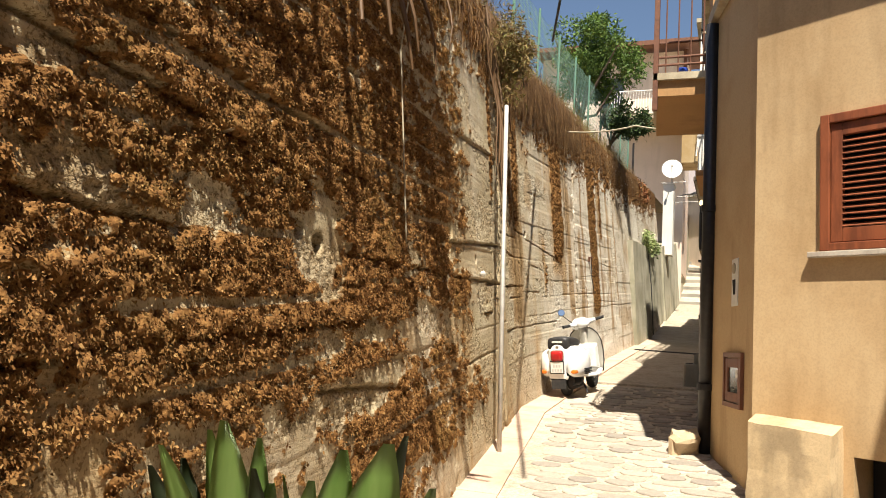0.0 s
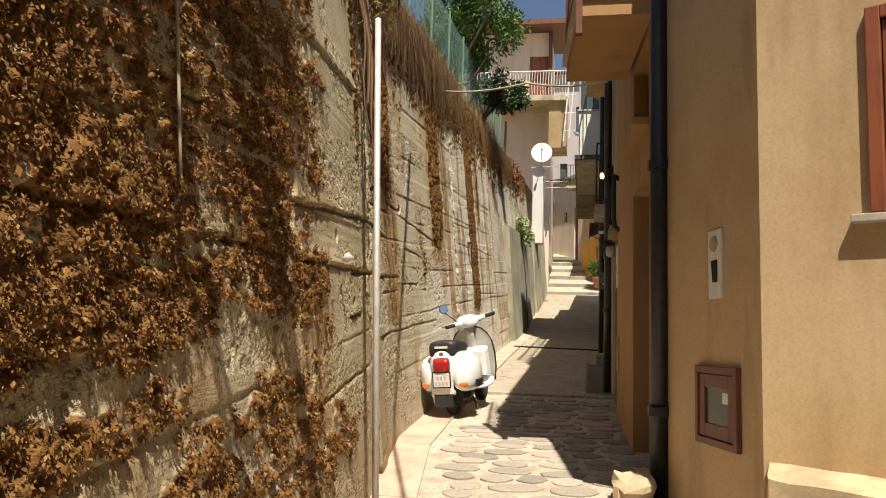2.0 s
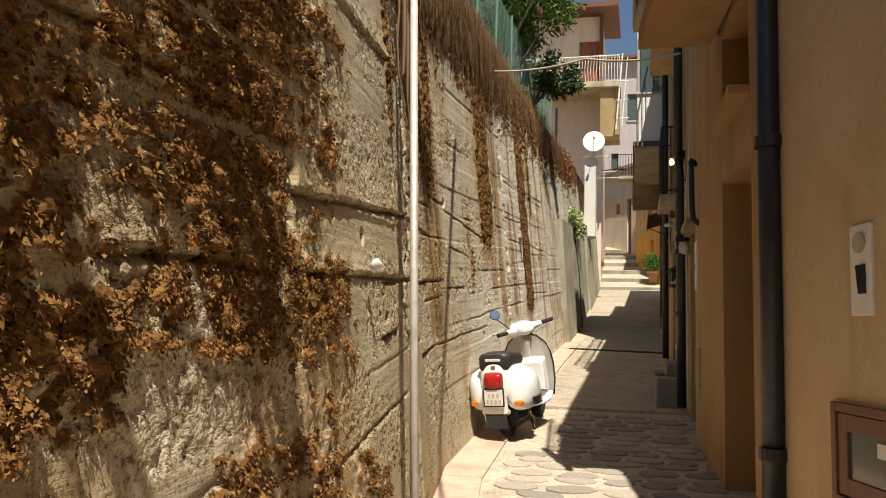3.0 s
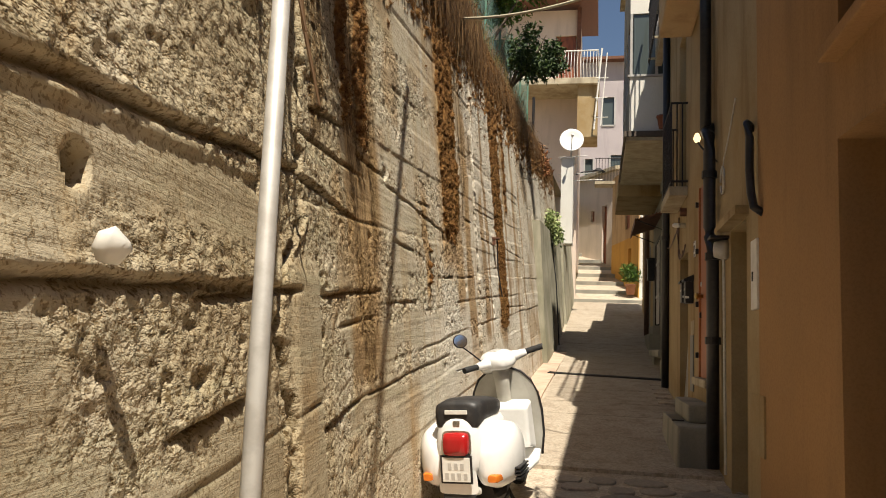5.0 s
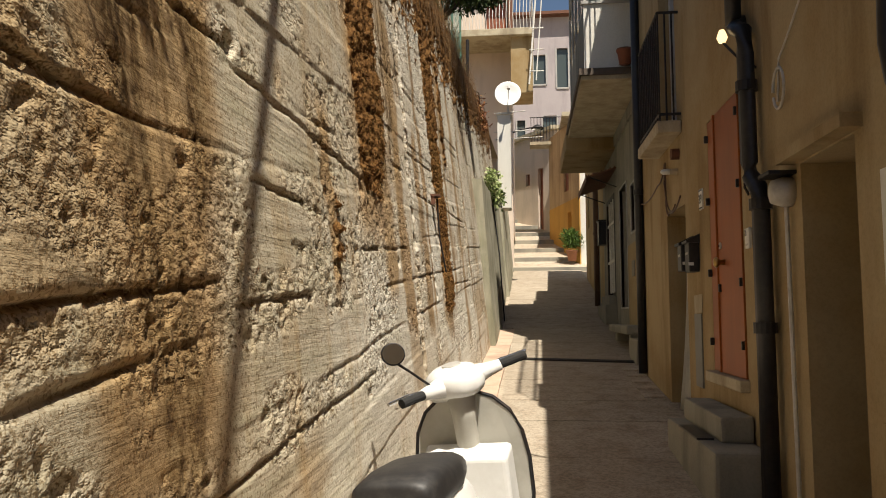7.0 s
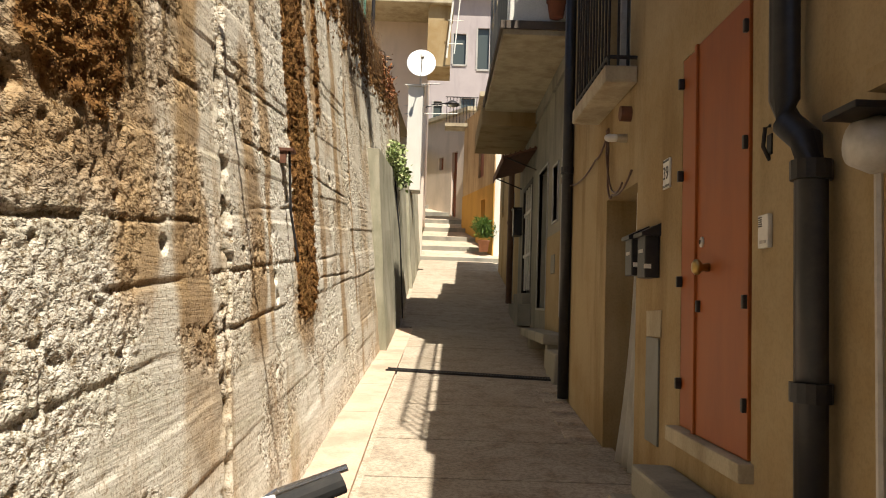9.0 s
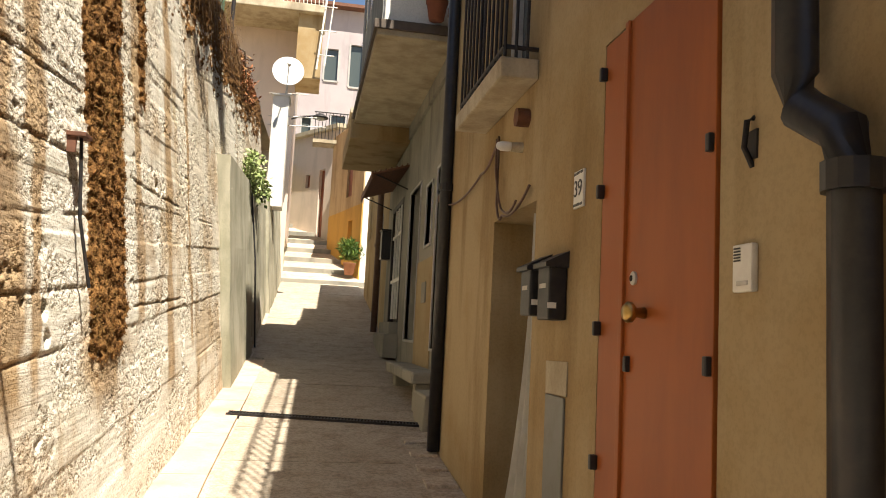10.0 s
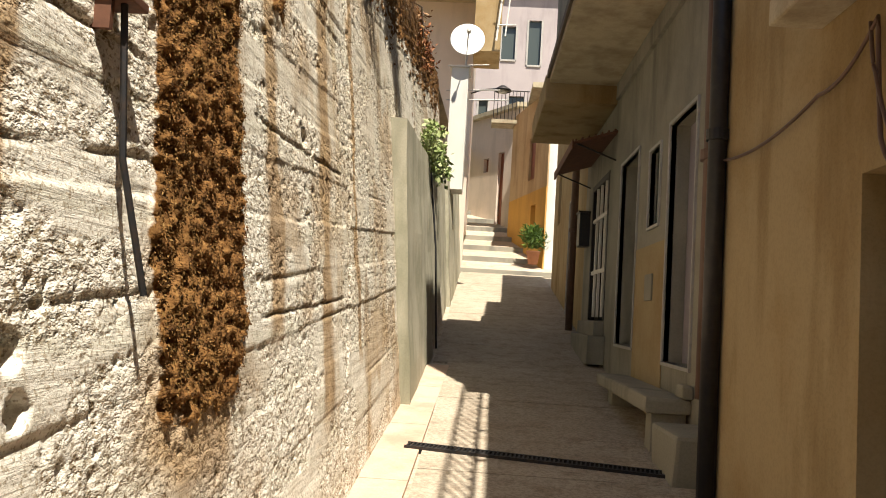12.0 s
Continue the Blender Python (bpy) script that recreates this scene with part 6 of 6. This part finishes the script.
rng = random.Random(8)
rows = []
for _ in range(5200):
    y = rng.choice((rng.uniform(0.5, 22), rng.uniform(7.4, 14), rng.uniform(9, 13)))
    top = wall_top(y)
    x = wall_x(y) - 0.1 * (top - ground_z(y)) + rng.uniform(-0.02, 0.07)
    ln = rng.uniform(0.12, 0.55) * (1.6 if rng.random() < 0.12 else 1)
    z0 = top + rng.uniform(-0.35, 0.12)
    dy, dx = rng.uniform(-0.25, 0.25), rng.uniform(-0.02, 0.08)
    rows.append([(x + dx * math.sin(f * 2.2) + 0.06 * f, y + dy * f + 0.03 * math.sin(6 * f + y * 9), z0 + 0.08 * math.sin(3 * f) - ln * f) for f in (0, 0.25, 0.5, 0.75, 1.0)])
tagged(add_mesh("dry_roots", ribbons("dry_roots", rows, 0.005), BROWNROOT), "tangled dry brown roots and grass along the wall top", "dry grass", kind="stuff")
rows = []
for _ in range(2600):
    y = rng.choice((rng.uniform(0.5, 22), rng.uniform(6.5, 10), rng.uniform(11, 20)))
    x = wall_x(y) - 0.1 * (wall_top(y) - ground_z(y)) - rng.uniform(0.0, 0.25)
    h = rng.uniform(0.12, 0.42)
    dy, dx = rng.uniform(-0.15, 0.15), rng.uniform(-0.1, 0.12)
    rows.append([(x + dx * f * f, y + dy * f * f, wall_top(y) - 0.03 + h * f) for f in (0, 0.4, 0.75, 1.0)])
tagged(add_mesh("dry_grass", ribbons("dry_grass", rows, 0.006), DRYLEAF), "dry yellow grass growing on the wall top", "dry grass", kind="stuff")

for y, ln, r in ((0.9, 1.5, 0.02), (1.6, 1.6, 0.022), (2.1, 1.75, 0.026), (2.5, 1.7, 0.03), (2.85, 1.8, 0.034), (2.98, 1.5, 0.03), (3.3, 1.7, 0.03), (3.65, 1.75, 0.03), (3.78, 1.6, 0.026), (4.2, 1.6, 0.018), (5.2, 1.2, 0.012), (7.4, 1.9, 0.012), (7.62, 2.1, 0.02), (7.74, 2.3, 0.018), (7.85, 1.8, 0.014), (8.6, 1.4, 0.010)):
    t = wall_top(y)
    x = wall_x(y) - 0.1 * (t - ground_z(y)) + 0.06
    pts = [(x - 0.12, y, t + 0.04), (x, y, t + 0.02)] + [(x + 0.02 * math.sin(k * 1.3 + y) + 0.1 * ln * k / 9 + (0.018 if y < 5 else 0.008) * k, y + 0.04 * math.sin(k * 0.9 + 3 * y), t - ln * k / 9) for k in range(1, 10)]
    tagged(part("hanging_vine", tube(pts, [r] * 6 + [r * 0.8, r * 0.7, r * 0.55, r * 0.4, r * 0.25], 7), BROWNROOT), "dry brown vine hanging from the wall top", "vine", "hanging vines")

def overhang(y0, reach, lift, stems, seed):
    """Bare stems that lean out over the alley from the wall top, with a few leafy clumps near their roots; unseen,
    added to cast shadow streaks.
    """
    r = random.Random(seed)
    t = thing("streak_casting_bush", "unseen dry bush over the alley, added to cast streaks on the wall", "bush")
    top = wall_top(y0)
    x0 = wall_x(y0) - 0.1 * (top - ground_z(y0))
    for k in range(stems):
        y = y0 + r.uniform(-0.16, 0.16)
        far = reach * r.uniform(0.6, 1.0)
        pts = [(x0 - 0.15, y, top - 0.05)] + [(x0 + far * f, y + 0.05 * math.sin(5 * f + k) + r.uniform(-0.03, 0.03), top + lift * math.sin(f * 2.4) + 0.04 * math.sin(7 * f + 2 * k)) for f in (0.1, 0.3, 0.5, 0.7, 0.85, 1.0)]
        q = r.uniform(0.022, 0.042)
        part("stem", tube(pts, [q * 1.3, q * 1.2, q * 1.1, q, q * 0.85, q * 0.7, q * 0.45], 7), BARK, t)
    add_mesh("foliage", leaf_cloud("foliage", clumps(x0 + reach * 0.2, y0, top + lift * 0.6, reach * 0.16, 0.18, 0.1, 6, 0.10, seed), 700, 0.06, 0.03, seed + 1, 0.4, 0.3), BROWNROOT, t)


# unseen shadow casters, set where the slanted wall streaks need them
overhang(1.55, 0.80, 0.25, 3, 51)
overhang(2.72, 1.05, 0.25, 7, 52)
overhang(3.70, 1.25, 0.30, 9, 53)
overhang(3.35, 1.00, 0.25, 4, 54)

# green net fence on the wall top
fence = thing("net_fence", "green plastic net fence on thin posts", "fence")
NET = paint("green_net", (0.12, 0.22, 0.17), (0.18, 0.27, 0.22), 6, 0.6)
fx = lambda y: wall_x(y) - 0.1 * (wall_top(y) - ground_z(y)) - 0.22
for k in range(9):
    y = 10.2 + 1.5 * k
    part("post", tube([(fx(y), y, wall_top(y) - 0.1), (fx(y), y, wall_top(y) + 1.5)], 0.02, 8), paint("green_post", (0.10, 0.22, 0.15), (0.2, 0.25, 0.2), 9, 0.5) if k == 0 else bpy.data.materials["green_post"], fence)
net = bmesh.new()
for k in range(150):
    y = 10.2 + 12.0 * k / 149
    box_bm(net, fx(y) - 0.002, fx(y) + 0.002, y - 0.003, y + 0.003, wall_top(y), wall_top(y) + 1.4)
for j in range(17):
    for k in range(40):
        y = 10.2 + 0.3 * k
        z = 0.04 + 0.085 * j + 0.01 * (k % 2)
        vs = [net.verts.new(p) for p in ((fx(y), y, wall_top(y) + z), (fx(y + 0.3), y + 0.3, wall_top(y + 0.3) + z), (fx(y + 0.3), y + 0.3, wall_top(y + 0.3) + z + 0.008), (fx(y), y, wall_top(y) + z + 0.008))]
        net.faces.new(vs)
part("net", net, NET, fence)
post = thing("fence_stake", "rusty iron stake at the wall end", "stake")
part("stake", tube([(-2.85, 22.4, 6.3), (-2.85, 22.4, 7.5)], 0.03, 8), IRON, post)

# shadow-casting service wire over the alley
wire_a = Vector((-2.65, 10.45, 3.73)) + Vector((0.2, -0.49, 1.0)) * 1.75
wire_b = Vector((-1.5, 6.0, 0.51)) + Vector((0.2, -0.49, 1.0)) * 5.0
cable("service_wire", "black service wire strung high over the alley", [tuple(wire_a), tuple(wire_b)], 0.016, BLACK)

foam = tagged(part("foam_lump", jitter(lathe([(0, -0.028), (0.016, -0.025), (0.025, -0.005), (0.022, 0.016), (0.008, 0.03), (0, 0.035)], 14, pose(-2.10, 6.56, 2.13, 10, 20, 0)), 0.01, 30), PVC, smooth=True), "white foam lump stuck in a wall hole", "foam")
# broad-leaved plant in a pot by the start
plant = thing("potted_aspidistra", "broad-leaved green plant in a clay pot", "potted plant")
TERRA = paint("clay_pot", (0.34, 0.15, 0.08), (0.24, 0.11, 0.06), 9, 0.85)
part("pot", lathe([(0, 0), (0.16, 0), (0.21, 0.34), (0.235, 0.34), (0.235, 0.40), (0.20, 0.40), (0.19, 0.36), (0, 0.35)], 28, pose(-0.82, 1.36, ground_z(1.36))), TERRA, plant, smooth=True)
BROAD, bn, bbs = shader("broad_green_leaf", 0.35, spec=0.5)
bn.links.new(blend(bn, (0.12, 0.21, 0.045), (0.22, 0.32, 0.09), ramp(bn, noise_node(bn, 14, 4, 0.6, (1, 1, 0.15)), [(0.4, (0, 0, 0)), (0.7, (1, 1, 1))])), bbs.inputs["Base Color"])
DKLEAF = paint("old_leaf", (0.035, 0.055, 0.025), (0.06, 0.07, 0.03), 10, 0.5)


def broad_leaf(base, tip, width, bend, facing):
    """An arching blade with a raised midrib."""
    bm = bmesh.new()
    base, tip = Vector(base), Vector(tip)
    side = Vector((math.cos(facing), math.sin(facing), 0))
    out = Vector((-side.y, side.x, 0))
    rows_ = []
    for i in range(13):
        f = i / 12
        p = base.lerp(tip, f) + out * bend * math.sin(f * math.pi * 0.9) + Vector((0, 0, 0.05 * math.sin(f * math.pi)))
        w = width * (math.sin(math.pi * min(f * 0.92 + 0.06, 1)) ** 0.8) * (0.35 + 0.65 * smoothstep(0.0, 0.4, np.array(f)))
        rows_.append([bm.verts.new(p + side * w * s + out * abs(s) * w * 0.35) for s in (-1, -0.5, 0, 0.5, 1)])
    for a, b in zip(rows_, rows_[1:]):
        for k in range(4):
            bm.faces.new((a[k], a[k + 1], b[k + 1], b[k]))
    bmesh.ops.solidify(bm, geom=list(bm.faces), thickness=0.002)
    return bm


for tx, ty, tz, w, bend, fa, dark in ((-1.10, 1.30, 1.19, 0.035, 0.05, 0.2, 1), (-1.03, 1.32, 1.21, 0.03, 0.04, 0.5, 1), (-0.985, 1.33, 1.27, 0.035, 0.03, 0.1, 0), (-0.93, 1.30, 1.295, 0.045, 0.03, 0.3, 0), (-0.955, 1.36, 1.24, 0.04, -0.03, -0.3, 0),
                                      (-0.86, 1.33, 1.265, 0.028, 0.04, 0.6, 0), (-0.80, 1.30, 1.19, 0.04, 0.05, 0.9, 0), (-0.665, 1.30, 1.27, 0.045, -0.05, 0.7, 0), (-0.575, 1.30, 1.29, 0.06, -0.06, 0.5, 0), (-0.56, 1.34, 1.30, 0.03, -0.02, 0.9, 1),
                                      (-0.74, 1.42, 1.20, 0.04, 0.03, -0.4, 0), (-0.88, 1.44, 1.18, 0.04, 0.03, -0.8, 0), (-0.705, 1.27, 1.215, 0.035, -0.04, 0.4, 0), (-0.62, 1.36, 1.235, 0.04, -0.05, 0.2, 0), (-0.83, 1.26, 1.22, 0.03, 0.04, 0.1, 1), (-1.05, 1.26, 1.24, 0.04, 0.05, 0.0, 0), (-0.50, 1.32, 1.22, 0.04, -0.06, 0.8, 0)):
    part("leaf", broad_leaf((-0.82 + (tx + 0.82) * 0.25, 1.36 + (ty - 1.36) * 0.3, ground_z(1.36) + 0.36), (tx, ty, tz + 0.045), w * 1.5, bend, fa), DKLEAF if dark else BROAD, plant, smooth=True)

pot2 = thing("potted_plant", "green plant in a clay pot on the stairs", "potted plant")
part("pot", lathe([(0, 0), (0.13, 0), (0.18, 0.32), (0.2, 0.32), (0.2, 0.37), (0.16, 0.37), (0, 0.34)], 20, pose(-0.25, 34.35, 3.98)), TERRA, pot2, smooth=True)
add_mesh("foliage", leaf_cloud("foliage", clumps(-0.25, 34.35, 4.72, 0.22, 0.22, 0.32, 10, 0.18, 31), 900, 0.16, 0.03, 32, -0.6, 0.25), LEAF, pot2)

# ---- neighbours outside the view ----
right = thing("neighbour_house", "plain tan house wall beside the start of the alley", "house", kind="structure")
part("wall", boxes((1.95, 2.4, -9, 4.3, -0.6, 6.5)), TAN, right)
back = thing("back_house", "plain house wall closing the alley behind", "house", kind="structure")
part("wall", boxes((-3, 2.4, -9.5, -9, -0.6, 6.5)), CREAM, back)

# ---- paving ----
STONE, sn, sb = shader("paving_stone", 0.85, spec=0.25)
oi = sn.nodes.new("ShaderNodeObjectInfo")
sn.links.new(blend(sn, ramp(sn, oi.outputs["Random"], [(0.0, (0.27, 0.24, 0.20)), (0.5, (0.37, 0.32, 0.26)), (1.0, (0.46, 0.40, 0.32))]), ramp(sn, noise_node(sn, 30, 5, 0.7), [(0.3, (0.7, 0.7, 0.7)), (0.7, (1, 1, 1))]), 1.0, "MULTIPLY"), sb.inputs["Base Color"])
relief(sn, sb, noise_node(sn, 18, 5, 0.7), 0.01, 0.6)
pavement = thing("crazy_paving", "irregular grey stones set in pale mortar", "paving", kind="structure")


def stone_mesh(seed, n=9):
    r = random.Random(seed)
    bm = bmesh.new()
    ring = []
    for k in range(n):
        a = 2 * math.pi * k / n
        q = r.uniform(0.82, 1.1)
        ring.append((q * math.cos(a), q * math.sin(a)))
    lo = [bm.verts.new((x, y, -0.02)) for x, y in ring]
    mi = [bm.verts.new((x, y, 0.006)) for x, y in ring]
    hi = [bm.verts.new((x * 0.93, y * 0.93, 0.012)) for x, y in ring]
    for a, b in ((lo, mi), (mi, hi)):
        for k in range(n):
            bm.faces.new((a[k], a[(k + 1) % n], b[(k + 1) % n], b[k]))
    bm.faces.new(hi)
    me = bpy.data.meshes.new("paving_stone")
    bm.to_mesh(me)
    bm.free()
    me.materials.append(STONE)
    return me


shapes = [stone_mesh(k) for k in range(14)]
rng = random.Random(5)
row, y = 0, 1.6
while y < 11.8:
    depth = rng.uniform(0.17, 0.24)
    left, rightx = wall_x(y) + 0.36, lerp(((1.6, 0.7), (6, 0.0), (8, -0.4), (12, -0.5)), y)
    x = left + rng.uniform(0, 0.15)
    while x < rightx:
        w = rng.uniform(0.24, 0.42)
        if not (y > 9.9 and x < -1.8):
            ob = new("paving_stone", rng.choice(shapes))
            ob.parent = pavement
            cx, cy = x + w / 2, y + rng.uniform(-0.03, 0.03)
            ob.matrix_world = Matrix.Translation((cx, cy, ground_z(cy) + rng.uniform(0.0, 0.004))) @ pose(0, 0, 0, math.degrees(math.atan(0.085)), 0, rng.uniform(-12, 12)) @ Matrix.Diagonal((w * 0.46, depth * 0.45, 1, 1))
        x += w
    y += depth

slabs = thing("cement_slabs", "worn cement slabs laid across the alley", "paving", kind="structure")
edge = 12.0
rng = random.Random(6)
while edge < 33.3:
    ln = rng.uniform(0.9, 1.5)
    nxt = min(edge + ln, 33.65)
    x0 = -2.02
    x1 = -0.32 if edge < 16.5 else -0.02
    if edge > 22:
        x0, x1 = -2.2, 0.0
    up = rng.uniform(0.0, 0.004)
    bm = prism([(x0, edge + 0.008), (x1, edge + 0.008), (x1, nxt - 0.008), (x0, nxt - 0.008)], lambda x, y: ground_z(y) - 0.03, lambda x, y, u=up: ground_z(y) + 0.026 + u)
    part("slab", bm, SHADE_CEMENT, slabs)
    edge = nxt
PINKCEM = plaster("pinkish_cement", (0.55, 0.40, 0.30), (0.42, 0.30, 0.22), 0.6, coarse=2.5)
gutter = thing("gutter_strip", "pinkish cement strip along the wall foot", "gutter", kind="structure")
yy = 2.0
while yy < 21.5:
    y1 = yy + rng.uniform(1.2, 2.0)
    bm = prism([(wall_x(yy) - 0.05, yy), (wall_x(yy) + 0.3, yy), (wall_x(y1) + 0.3, y1 - 0.01), (wall_x(y1) - 0.05, y1 - 0.01)], lambda x, y: ground_z(y) - 0.03, lambda x, y: ground_z(y) + 0.018 + (0.013 if y > 12 else 0))
    part("strip", bm, PINKCEM, gutter)
    yy = y1
